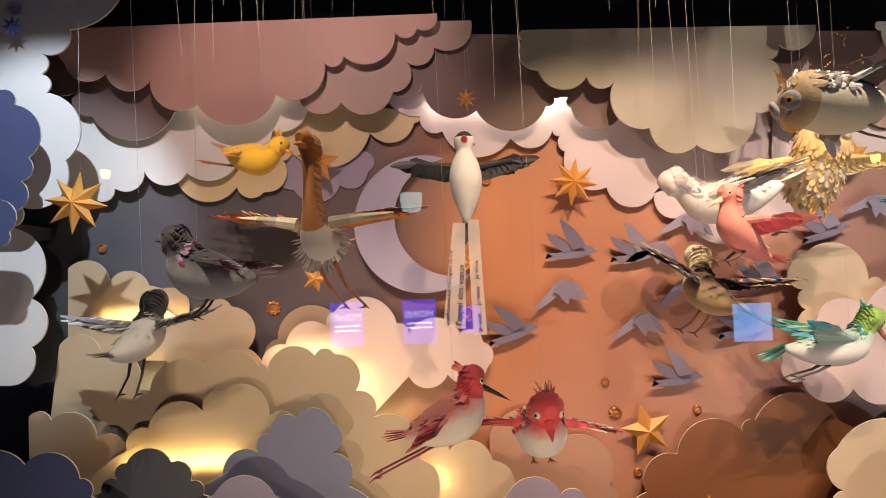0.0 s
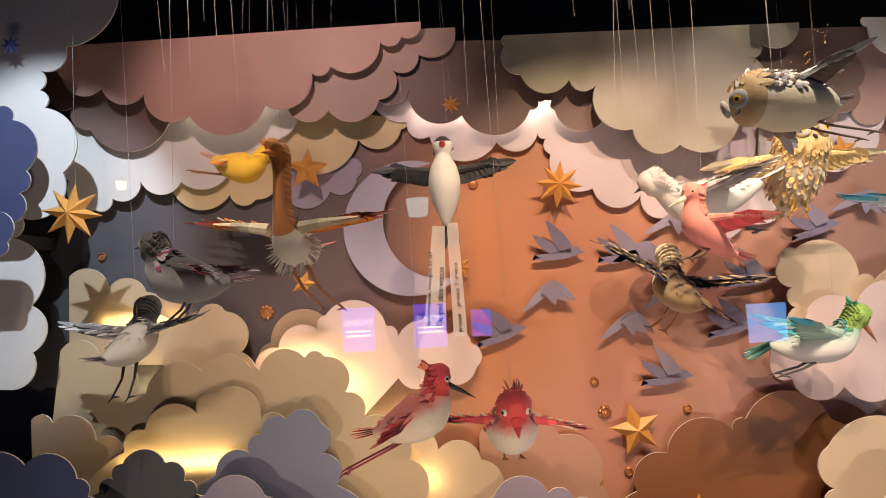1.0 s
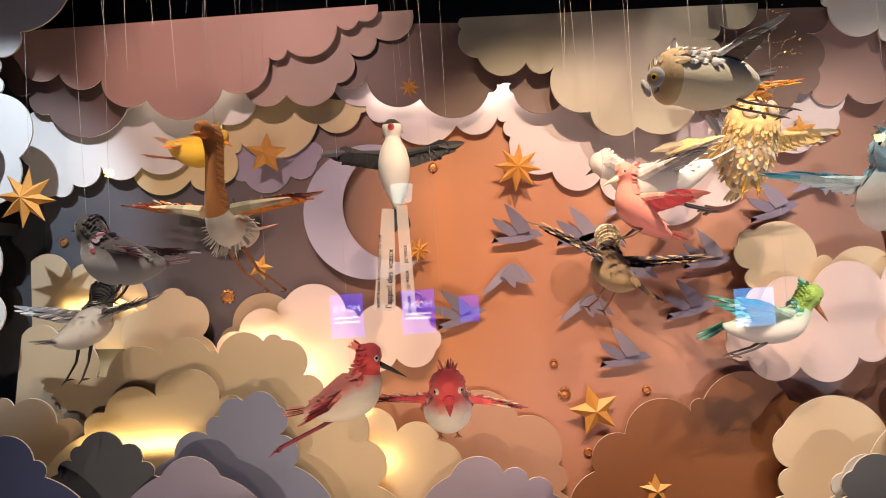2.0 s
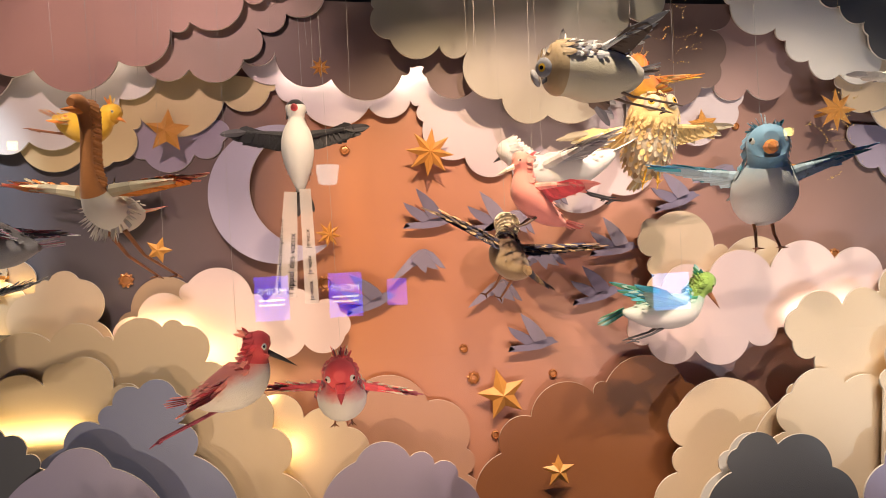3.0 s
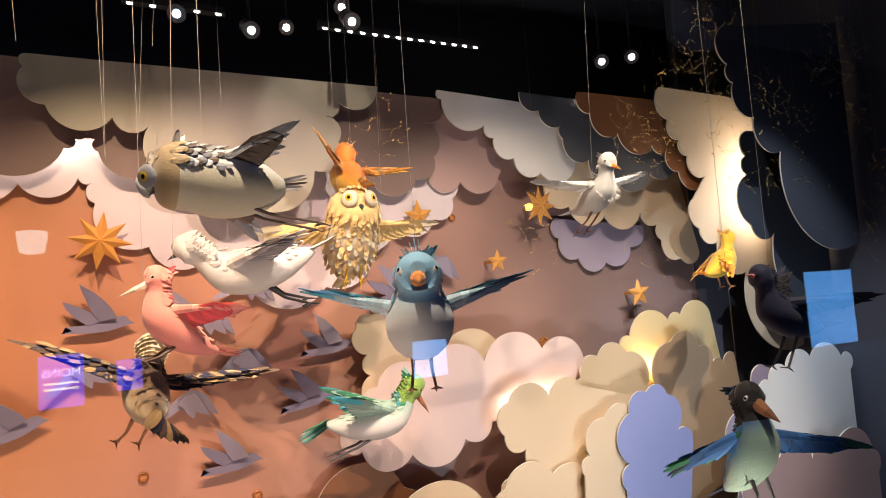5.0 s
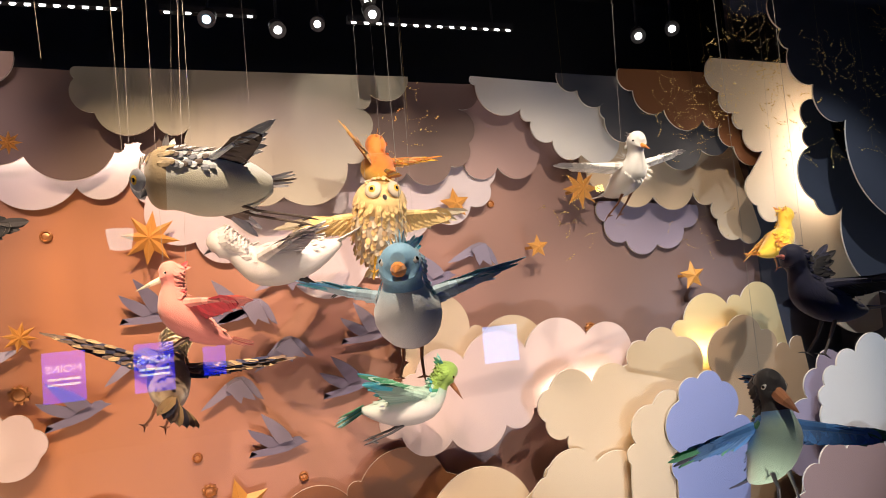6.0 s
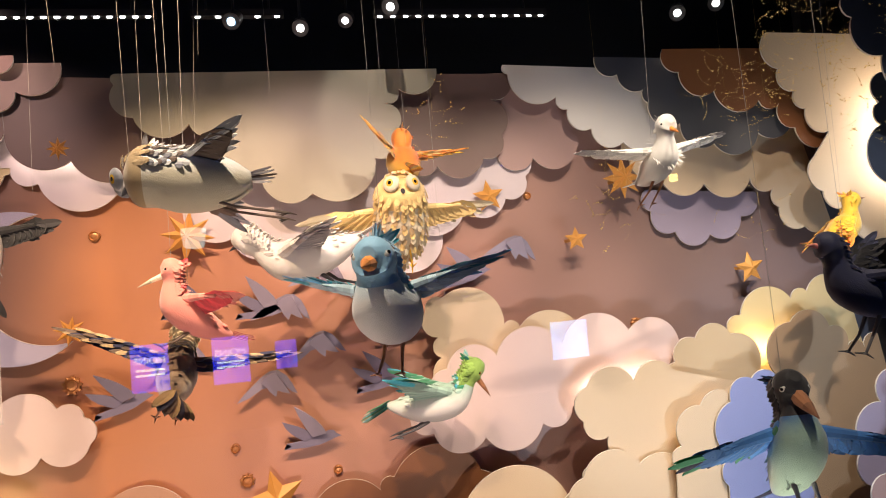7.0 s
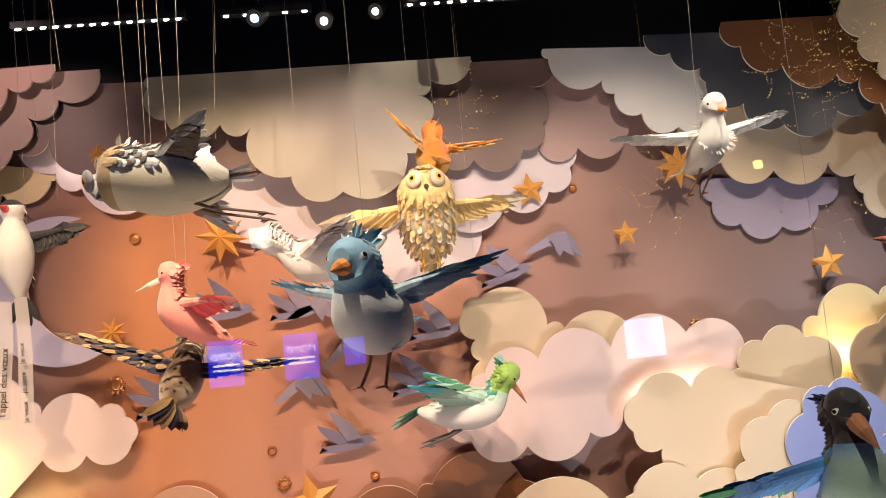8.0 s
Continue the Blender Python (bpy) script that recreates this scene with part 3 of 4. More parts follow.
def disc(x, z, r, teeth=0):
    """A small turned button or toothed rosette on the wall."""
    bm = bmesh.new()
    n = 24 if not teeth else teeth * 4
    rings = ((1.0, 0.0), (1.0, -0.012), (0.8, -0.016), (0.62, -0.008), (0.3, -0.01))
    loops = []
    for k, d in rings:
        loop = []
        for i in range(n):
            a = 2 * math.pi * i / n
            rr = r * k * (1.25 if teeth and k > 0.9 and i % 4 in (0, 1) else 1)
            loop.append(bm.verts.new((rr * math.cos(a), d, rr * math.sin(a))))
        loops.append(loop)
    for a, b in zip(loops, loops[1:]):
        for i in range(n):
            bm.faces.new((a[i], a[(i + 1) % n], b[(i + 1) % n], b[i]))
    bm.faces.new(loops[-1])
    ob = new("rosette" if teeth else "disc", finish("disc", bm, COPPER))
    ob.location = (x, WALL_Y, z)
    return tagged(ob, "small toothed copper rosette on the backdrop wall" if teeth else "small round copper button on the backdrop wall", "rosette" if teeth else "disc", "buttons on the wall")


for at, r, teeth in (((0.96, 2.76, 1.084), 0.022, 0), ((1.426, 2.76, 0.922), 0.022, 0), ((1.004, 2.76, 0.928), 0.028, 9), ((1.104, 2.76, 0.625), 0.022, 0),
                     ((0.4, 2.76, 2.133), 0.026, 0), ((2.514, 2.76, 2.192), 0.02, 0), ((3.053, 2.76, 1.466), 0.027, 9), ((0.273, 2.76, 1.459), 0.035, 9),
                     ((-1.52, 2.76, 1.859), 0.022, 0), ((-0.692, 2.76, 1.529), 0.03, 9)):
    disc(at[0], at[2], r, teeth)


# ---- card swallows pinned on the backdrop ----
def leaf(bm, root, along, across, length, width, lift=0.0, mi=0, bend=0.0, tip=0.35):
    """A pointed leaf or feather with a ridge and a slight bend."""
    along, across = Vector(along).normalized(), Vector(across).normalized()
    up = along.cross(across).normalized()
    prev = None
    for k, w in ((0.0, 0.35), (0.3, 1.0), (0.65, 0.95), (0.88, 0.6), (1.0, 0.08)):
        c = Vector(root) + along * length * k + up * (lift * k + bend * k * k)
        row = [bm.verts.new(c + across * width * w * 0.5 * s + up * (0.12 * width if s == 0 else 0)) for s in (-1, 0, 1)]
        if prev:
            for j in (0, 1):
                f = bm.faces.new((prev[j], prev[j + 1], row[j + 1], row[j]))
                f.material_index = mi
        prev = row


def shape(bm, pts, m, mi=0, thick=0.003):
    front = [bm.verts.new(m @ Vector((x, -thick, z))) for x, z in pts]
    back = [bm.verts.new(m @ Vector((x, thick, z))) for x, z in pts]
    faces = [bm.faces.new(front), bm.faces.new(back[::-1])]
    for i in range(len(pts)):
        faces.append(bm.faces.new((front[i], back[i], back[(i + 1) % len(pts)], front[(i + 1) % len(pts)])))
    for f in faces:
        f.material_index = mi
    bmesh.ops.triangulate(bm, faces=faces[:2])


PERCHED = {
    "body": [(-0.5, -0.29), (-0.28, -0.27), (-0.08, -0.25), (0.16, -0.2), (0.34, -0.12), (0.42, -0.08), (0.52, -0.05), (0.43, -0.01), (0.38, 0.05), (0.28, 0.05), (0.1, -0.04), (-0.14, -0.12), (-0.46, -0.18), (-0.36, -0.23)],
    "rear": [(-0.14, -0.14), (0.04, -0.05), (-0.1, 0.06), (-0.28, 0.14), (-0.42, 0.18), (-0.55, 0.22), (-0.48, 0.1), (-0.38, 0.0), (-0.26, -0.08)],
    "fore": [(0.0, -0.06), (0.25, 0.02), (0.17, 0.16), (0.04, 0.3), (-0.12, 0.42), (-0.32, 0.53), (-0.25, 0.36), (-0.17, 0.2), (-0.09, 0.06)],
}
GLIDING = {
    "body": [(-0.52, -0.2), (-0.38, -0.08), (-0.2, 0.04), (0.0, 0.17), (0.16, 0.23), (0.28, 0.22), (0.3, 0.12), (0.1, 0.02), (-0.1, -0.08), (-0.3, -0.16)],
    "rear": [(0.16, 0.2), (0.29, 0.22), (0.42, 0.1), (0.5, -0.08), (0.56, -0.28), (0.46, -0.22), (0.36, -0.08), (0.24, 0.04)],
    "fore": [(-0.04, 0.08), (0.12, 0.18), (0.27, 0.2), (0.34, 0.02), (0.42, -0.26), (0.3, -0.2), (0.22, -0.14), (0.16, -0.26), (0.08, -0.14), (0.04, -0.02)],
}


def card_swallow(x, z, size, turn, glide, pale=0):
    """A cut-out swallow: flat body, two wings creased forward from it."""
    bm = bmesh.new()
    cut = GLIDING if glide else PERCHED
    shape(bm, [(a * size, b * size) for a, b in cut["body"]], Matrix.Identity(4))
    shape(bm, [(a * size, b * size) for a, b in cut["rear"]], pose(0, -0.008, 0, 10 if not glide else -12, 0, 0), 0 if not glide else 1)
    shape(bm, [(a * size, b * size) for a, b in cut["fore"]], pose(0, -0.016, 0, 18, 0, -8), 0 if glide else 1 if pale else 0)
    box(bm, -0.01, 0.01, 0.0, 0.049, -0.015, 0.005)
    ob = new("card_swallow", finish("card_swallow", bm, [CARD_LIGHT, CARD] if glide else [CARD, CARD_LIGHT]))
    ob.matrix_world = pose(x, WALL_Y - 0.05, z, 0, turn, 0)
    words = "pale mauve card swallow gliding, pinned on the wall" if glide else "dark mauve card swallow with raised wings, pinned on the wall"
    return tagged(ob, words, "card bird", "card swallows")


for x, z, turn, glide in ((0.815, 1.774, 8, 0), (1.143, 1.747, 6, 0), (1.389, 1.871, 0, 1), (0.494, 1.38, -6, 0), (0.722, 1.537, -14, 1), (1.349, 1.523, -14, 1),
                          (1.781, 1.589, 6, 0), (1.321, 1.118, 6, 0), (2.133, 1.826, -4, 0), (2.363, 1.928, 4, 1), (1.113, 1.366, -8, 1), (1.67, 1.351, 0, 0), (1.205, 1.727, 0, 1)):
    card_swallow(x, z, 0.26, turn, glide, (x * 10) % 2 > 1)

# ---- crafted birds on threads ----
PAINTS, TONES = {}, {}


def hue(name, colour, rough=0.65, tint=0.3):
    if name not in PAINTS:
        TONES["felt_" + name] = colour
        PAINTS[name] = painted("felt_" + name, colour, rough, 0.14, 150, 0.35, random_tint=tint, sheen=0.3)
    return PAINTS[name]


def blended(top, belly, L):
    """Sprayed felt: the back's colour fades into the belly's, with mottling and felt fibres."""
    key = (top.name, belly.name, round(L, 2))
    if key in PAINTS:
        return PAINTS[key]
    mat, tree, bsdf = nodes_of("sprayed_felt")
    coord = tree.nodes.new("ShaderNodeTexCoord")
    sep = tree.nodes.new("ShaderNodeSeparateXYZ")
    link(tree, coord.outputs["Object"], sep.inputs[0])
    mottle = tree.nodes.new("ShaderNodeTexNoise")
    mottle.inputs["Scale"].default_value, mottle.inputs["Detail"].default_value = 22, 5
    link(tree, coord.outputs["Object"], mottle.inputs["Vector"])
    mix_z = tree.nodes.new("ShaderNodeMath")
    mix_z.operation = "MULTIPLY_ADD"
    mix_z.inputs[1].default_value = 0.22 * L
    link(tree, mottle.outputs["Fac"], mix_z.inputs[0])
    link(tree, sep.outputs["Z"], mix_z.inputs[2])
    rng = tree.nodes.new("ShaderNodeMapRange")
    rng.inputs["From Min"].default_value, rng.inputs["From Max"].default_value = 0.05 * L, 0.23 * L
    link(tree, mix_z.outputs[0], rng.inputs["Value"])
    blend = tree.nodes.new("ShaderNodeMix")
    blend.data_type = "RGBA"
    blend.inputs[6].default_value, blend.inputs[7].default_value = (*TONES[belly.name], 1), (*TONES[top.name], 1)
    link(tree, rng.outputs[0], blend.inputs[0])
    fibre = tree.nodes.new("ShaderNodeTexNoise")
    fibre.inputs["Scale"].default_value, fibre.inputs["Detail"].default_value = 380, 4
    link(tree, coord.outputs["Object"], fibre.inputs["Vector"])
    tone = tree.nodes.new("ShaderNodeMapRange")
    tone.inputs["From Min"].default_value, tone.inputs["From Max"].default_value = 0.3, 0.7
    tone.inputs["To Min"].default_value, tone.inputs["To Max"].default_value = 0.86, 1.1
    link(tree, fibre.outputs["Fac"], tone.inputs["Value"])
    scale = tree.nodes.new("ShaderNodeVectorMath")
    scale.operation = "SCALE"
    link(tree, blend.outputs[2], scale.inputs[0])
    link(tree, tone.outputs[0], scale.inputs["Scale"])
    link(tree, scale.outputs[0], bsdf.inputs["Base Color"])
    bmp = tree.nodes.new("ShaderNodeBump")
    bmp.inputs["Strength"].default_value, bmp.inputs["Distance"].default_value = 0.5, 0.003
    link(tree, fibre.outputs["Fac"], bmp.inputs["Height"])
    link(tree, bmp.outputs[0], bsdf.inputs["Normal"])
    bsdf.inputs["Roughness"].default_value, bsdf.inputs["Sheen Weight"].default_value = 0.85, 0.4
    PAINTS[key] = mat
    return mat


YEL, ORG, RUST = hue("yellow", (0.85, 0.5, 0.03)), hue("orange", (0.75, 0.25, 0.03)), hue("russet", (0.33, 0.13, 0.05))
WHT, CRM, GRY = hue("white", (0.78, 0.76, 0.72)), hue("cream", (0.68, 0.6, 0.42)), hue("grey", (0.3, 0.29, 0.3))
DRK, BLK, LIL = hue("charcoal", (0.06, 0.055, 0.06)), hue("black", (0.018, 0.017, 0.02)), hue("lilac", (0.42, 0.3, 0.42))
RED, PNK, WINE = hue("red", (0.74, 0.08, 0.09)), hue("pink", (0.85, 0.3, 0.24)), hue("wine", (0.28, 0.04, 0.08))
GRN, MINT, TEAL = hue("green", (0.04, 0.24, 0.12)), hue("mint", (0.38, 0.58, 0.48)), hue("teal", (0.05, 0.36, 0.45))
BLU, SKY, NAVY = hue("blue", (0.04, 0.18, 0.5)), hue("sky", (0.28, 0.52, 0.7)), hue("navy", (0.012, 0.016, 0.06))
PALE = hue("pale_blue", (0.5, 0.66, 0.72))
AMB = hue("amber", (0.52, 0.2, 0.05))
STRAW = hue("straw", (0.74, 0.54, 0.22))
LIME, TAN, BRN = hue("lime", (0.25, 0.42, 0.08)), hue("tan", (0.46, 0.32, 0.16)), hue("brown", (0.12, 0.075, 0.05))
EYE_W = painted("eye_white", (0.8, 0.78, 0.7), 0.25)
EYE_Y = painted("eye_amber", (0.75, 0.45, 0.05), 0.25)
EYE_B = painted("eye_black", (0.01, 0.01, 0.01), 0.15)

PLUMP = [(-0.5, 0.02, 0.03), (-0.4, 0.0, 0.08), (-0.25, -0.03, 0.15), (-0.05, -0.04, 0.2), (0.13, -0.02, 0.21), (0.25, 0.05, 0.165), (0.32, 0.15, 0.12), (0.39, 0.235, 0.132), (0.47, 0.26, 0.118), (0.54, 0.245, 0.045)]
SLIM = [(-0.5, 0.03, 0.025), (-0.38, 0.0, 0.07), (-0.2, -0.03, 0.12), (0.0, -0.03, 0.15), (0.17, 0.0, 0.145), (0.27, 0.07, 0.105), (0.34, 0.16, 0.08), (0.41, 0.235, 0.1), (0.48, 0.255, 0.09), (0.54, 0.245, 0.035)]
OWL = [(-0.5, 0.0, 0.06), (-0.36, -0.01, 0.14), (-0.15, -0.01, 0.2), (0.05, 0.0, 0.22), (0.2, 0.02, 0.205), (0.3, 0.03, 0.2), (0.4, 0.03, 0.2), (0.48, 0.03, 0.16), (0.53, 0.03, 0.07)]
UPRIGHT = [(-0.5, 0.0, 0.03), (-0.38, 0.0, 0.07), (-0.2, -0.01, 0.125), (0.0, -0.02, 0.15), (0.17, 0.0, 0.125), (0.27, 0.02, 0.085), (0.33, 0.03, 0.072), (0.4, 0.03, 0.09), (0.47, 0.03, 0.088), (0.53, 0.03, 0.035)]
HERON = [(-0.42, 0.0, 0.03), (-0.32, -0.02, 0.09), (-0.15, -0.04, 0.15), (0.05, -0.02, 0.14), (0.16, 0.06, 0.09), (0.22, 0.2, 0.055), (0.24, 0.36, 0.045), (0.25, 0.52, 0.045), (0.28, 0.64, 0.055), (0.35, 0.68, 0.062), (0.42, 0.66, 0.03)]


def loft(bm, spine, L, head_from, cap):
    """Rings along the spine; top and belly tones, another tone for the head."""
    n, loops = 18, []
    fat = 1.32 if spine is OWL else 1.0 if spine is HERON else 1.22
    dense = []
    for i in range(len(spine) - 1):
        p0, p1, p2, p3 = spine[max(i - 1, 0)], spine[i], spine[i + 1], spine[min(i + 2, len(spine) - 1)]
        for k in range(3):
            t = k / 3
            dense.append((i + t, [0.5 * (2 * b + (c - a) * t + (2 * a - 5 * b + 4 * c - d) * t * t + (3 * b - a - 3 * c + d) * t ** 3) for a, b, c, d in zip(p0, p1, p2, p3)]))
    dense.append((len(spine) - 1, list(spine[-1])))
    cents = [Vector((p[0], 0, p[1])) * L for _, p in dense]
    for i, (s, p) in enumerate(dense):
        d = (cents[min(i + 1, len(cents) - 1)] - cents[max(i - 1, 0)]).normalized()
        side = Vector((0, 1, 0))
        up = d.cross(side)
        loops.append((s, [bm.verts.new(cents[i] + (side * math.cos(a) + up * math.sin(a)) * max(p[2] * fat, 0.008) * L) for a in (2 * math.pi * j / n for j in range(n))]))
    for (s, a), (_, b) in zip(loops, loops[1:]):
        for j in range(n):
            f = bm.faces.new((a[j], a[(j + 1) % n], b[(j + 1) % n], b[j]))
            f.material_index = 10 if s >= cap else 2 if s >= head_from else (0 if j < n // 2 else 1)
            f.smooth = True
    bm.faces.new(loops[0][1][::-1])
    bm.faces.new(loops[-1][1]).material_index = 10 if cap < 50 else 2
    return [(s, c, p[2] * fat * L) for (s, p), c in zip(dense, cents)]


def tube(bm, a, b, r0, r1, mi, n=7):
    a, b = Vector(a), Vector(b)
    m = (b - a).to_track_quat("Z", "Y").to_matrix()
    la = [bm.verts.new(a + m @ Vector((r0 * math.cos(t), r0 * math.sin(t), 0))) for t in (2 * math.pi * i / n for i in range(n))]
    lb = [bm.verts.new(b + m @ Vector((r1 * math.cos(t), r1 * math.sin(t), 0))) for t in (2 * math.pi * i / n for i in range(n))]
    for i in range(n):
        bm.faces.new((la[i], la[(i + 1) % n], lb[(i + 1) % n], lb[i])).material_index = mi
    bm.faces.new(la[::-1]).material_index = mi
    bm.faces.new(lb).material_index = mi


def wing(bm, L, side, span, lift, sweep, slots, droop=0.0, chord=1.0):
    """Three overlapping rows of paper feathers on a stuffed arm."""
    out = Vector((-math.sin(radians(sweep)), side * math.cos(radians(sweep)) * math.cos(radians(lift)), math.cos(radians(sweep)) * math.sin(radians(lift))))
    aft = Vector((-1, 0, 0)) - out * out.dot(Vector((-1, 0, 0)))
    aft.normalize()
    normal = out.cross(aft) * -side
    if normal.z < 0:
        normal = -normal
    root = Vector((0.14 * L, side * 0.13 * L, 0.08 * L))
    S = span * L * 0.85

    def at(u):
        return root + out * u * S - normal * droop * L * u * u

    for k in range(6):
        tube(bm, at(k / 6 * 0.8), at((k + 1) / 6 * 0.8), (0.05 - 0.005 * k) * L, (0.045 - 0.005 * k) * L, slots[0], 8)
    for row, (count, reach, width, high, lo, hi) in enumerate(((12, 0.36, 0.085, 0.0, 66, 5), (11, 0.27, 0.075, 0.02, 60, 8), (10, 0.18, 0.065, 0.038, 56, 12))):
        for i in range(count):
            u = 0.04 + 0.78 * i / (count - 1)
            phi = radians(lo + (hi - lo) * (i / (count - 1)) ** 1.3 + random.uniform(-4, 4))
            d = out * math.cos(phi) + aft * math.sin(phi)
            across = out * -math.sin(phi) + aft * math.cos(phi)
            length = chord * reach * L * (0.75 + 0.45 * i / (count - 1)) * random.uniform(0.9, 1.08)
            leaf(bm, at(u) + normal * high * L, d, across, length, width * L, random.uniform(-0.015, 0.035) * L, slots[1 + (row + i % 2) % (len(slots) - 1)], -droop * L * 0.4)
    # soft lining on the underside
    for i in range(7):
        u = 0.05 + 0.1 * i
        phi = radians(58 - 7 * i)
        d = out * math.cos(phi) + aft * math.sin(phi)
        leaf(bm, at(u) - normal * 0.015 * L, d, out * -math.sin(phi) + aft * math.cos(phi), 0.32 * chord * L, 0.19 * L, 0, slots[-1], -droop * L * 0.3)


def craft_bird(at, yaw, pitch, roll, L, spine, head_from, top, belly, head, beak_mat, feathers, span, lifts, sweep, words, beak=(0.16, 0.035, -15), eye=EYE_W, legs=None, leg_mat=None, crest=0, scales=0, tail=(5, 0.26, 0.07), droop=0.05, ruff=0, tilt_tail=0, threads=1, cap=99, chord=1.0, all_round=False):
    """One stuffed felt and paper bird, a single figure, hung by threads."""
    skin = blended(top, belly, L)
    mats = [skin, skin, head, beak_mat, eye, EYE_B, leg_mat or DRK] + list(feathers) + [top]
    bm = bmesh.new()
    line = loft(bm, spine, L, head_from, cap)
    hx, hz, hr = spine[-3]
    hc = Vector((hx, 0, hz)) * L
    hr *= L * (1.04 if spine is OWL else 1.0 if spine is HERON else 1.22)
    d = Vector((math.cos(radians(beak[2])), 0, math.sin(radians(beak[2]))))
    base = hc + d * hr * 0.75
    tube(bm, base, base + d * beak[0] * L * 0.5, beak[1] * L, beak[1] * L * 0.68, 3, 10)
    tube(bm, base + d * beak[0] * L * 0.5, base + d * beak[0] * L + Vector((0, 0, -0.012 * L)), beak[1] * L * 0.68, beak[1] * L * 0.06, 3, 10)
    for s in (-1, 1):
        turn_eye = Matrix.Rotation(-radians(beak[2] + (8 if spine is OWL else 16)), 3, "Y")
        nrm = turn_eye @ (Vector((0.8, s * 0.52, 0.28)) if spine is OWL else Vector((0.5, s * 0.8, 0.25))).normalized()
        size = hr * (0.46 if spine is OWL else 0.26)
        for k, (rad, mi) in enumerate(((1.0, 4 if spine is not OWL else 8), (0.72, 4), (0.4, 5))):
            m = Matrix.Translation(hc + nrm * hr * ((1.06 if spine is OWL else 0.9) + 0.06 * k)) @ nrm.to_track_quat("Z", "Y").to_matrix().to_4x4() @ Matrix.Diagonal((1, 1, 0.4, 1))
            r = bmesh.ops.create_uvsphere(bm, u_segments=12, v_segments=6, radius=size * rad, matrix=m)
            for f in {f for v in r["verts"] for f in v.link_faces}:
                f.material_index = mi
                f.smooth = True
    first = 7
    slots = [first + len(feathers)] + [first + i for i in range(len(feathers))]
    for s, lift in zip((-1, 1), lifts):
        if lift is not None:
            wing(bm, L, s, span, lift, sweep, slots, droop, chord)
    # tail
    n, tl, tw = tail
    tdir = (line[0][1] - line[3][1]).normalized()
    for i in range(n):
        f = (i - (n - 1) / 2) / max(1, (n - 1) / 2)
        dd = (tdir + Vector((0, 0.42 * f, 0.012 * (i % 2) + tilt_tail))).normalized()
        leaf(bm, line[1][1] + Vector((0, 0.02 * L * f, 0.004 * i)), dd, Vector((0, 1, 0)) - dd * dd.y, tl * L * (1 - 0.12 * abs(f)), tw * L, 0, first + i % len(feathers), -0.02 * L)
    # legs
    if legs:
        for s in (-1, 1):
            hip = Vector((-0.1 * L, s * 0.07 * L, -0.18 * L))
            knee = hip + Vector((legs[0] * L * 0.5, 0, -legs[1] * L * 0.55))
            foot = knee + Vector((legs[0] * L * 0.9, s * 0.02 * L, -legs[1] * L * 0.45))
            tube(bm, hip, knee, 0.02 * L, 0.013 * L, 6)
            tube(bm, knee, foot, 0.013 * L, 0.011 * L, 6)
            for a in (-35, 0, 35, 180):
                v = Vector((math.cos(radians(a)), math.sin(radians(a)), -0.25))
                tube(bm, foot, foot + v * 0.075 * L, 0.011 * L, 0.004 * L, 6, 5)
    # crest
    for i in range(crest):
        a = random.uniform(-1, 1)
        v = Vector((random.uniform(-0.9, -0.1), a * 0.6, random.uniform(0.5, 1.0))).normalized()
        leaf(bm, hc + Vector((-0.1, 0.35 * a, 0.75)) * hr, v, v.cross(Vector((0.3, 1, 0.2))), hr * random.uniform(0.7, 1.25), hr * 0.28, 0, first + i % len(feathers), 0.05 * hr)
    # small feathers all over the head of an owl, clear of the eyes
    if spine is OWL:
        face = Matrix.Rotation(-radians(beak[2] + 8), 3, "Y")
        rims = [face @ Vector((0.8, s * 0.52, 0.28)).normalized() for s in (-1, 1)]
        for i in range(190):
            n = Vector((random.uniform(-0.4, 1), random.uniform(-1, 1), random.uniform(-1, 1))).normalized()
            if max(n.dot(q) for q in rims) > 0.76 or n.dot(d) > 0.9:
                continue
            v = (n * 0.45 - d + n * n.dot(d)).normalized()
            leaf(bm, hc + n * hr * 0.93, v, v.cross(n), hr * random.uniform(0.22, 0.42), hr * 0.2, 0, random.choice((2, 2, first, first + 1)), 0.02 * hr)
    # overlapping scales on the neck and back
    if scales:
        for s, c, r in line:
            if s < scales or s > len(spine) - 2.5:
                continue
            for k in range(18 if all_round else 9):
                t = radians(10 + 20 * k + random.uniform(-6, 6))
                p = c + Vector((0, math.cos(t), math.sin(t))) * r * 1.01
                v = Vector((-1, 0.0, -0.15)) + Vector((0, math.cos(t), math.sin(t))) * 0.25
                leaf(bm, p, v, Vector((0, -math.sin(t), math.cos(t))), 0.075 * L, 0.06 * L, 0, first + (k + int(s * 3)) % len(feathers) if s < head_from else 2, 0.01 * L)
    for i in range(60):
        k = random.randrange(4, len(line) - 5)
        s, c, r = line[k]
        t = random.uniform(0.15, math.pi - 0.15)
        o = Vector((0, math.cos(t), math.sin(t)))
        leaf(bm, c + o * r * 0.99, Vector((-1, 0, -0.1)) + o * random.uniform(0.08, 0.4), Vector((0, -math.sin(t), math.cos(t))), random.uniform(0.035, 0.07) * L, 0.03 * L, 0, 2 if s > head_from - 0.3 else (1 if math.sin(t) < 0.2 else 0), 0.004 * L)
    for i in range(ruff):
        t = random.uniform(0, 2 * math.pi)
        k = min(range(len(line)), key=lambda q: abs(line[q][0] - (head_from - 0.9)))
        c, r = line[k][1], line[k][2]
        v = Vector((random.uniform(-0.6, 0.3), math.cos(t), math.sin(t) - 0.5))
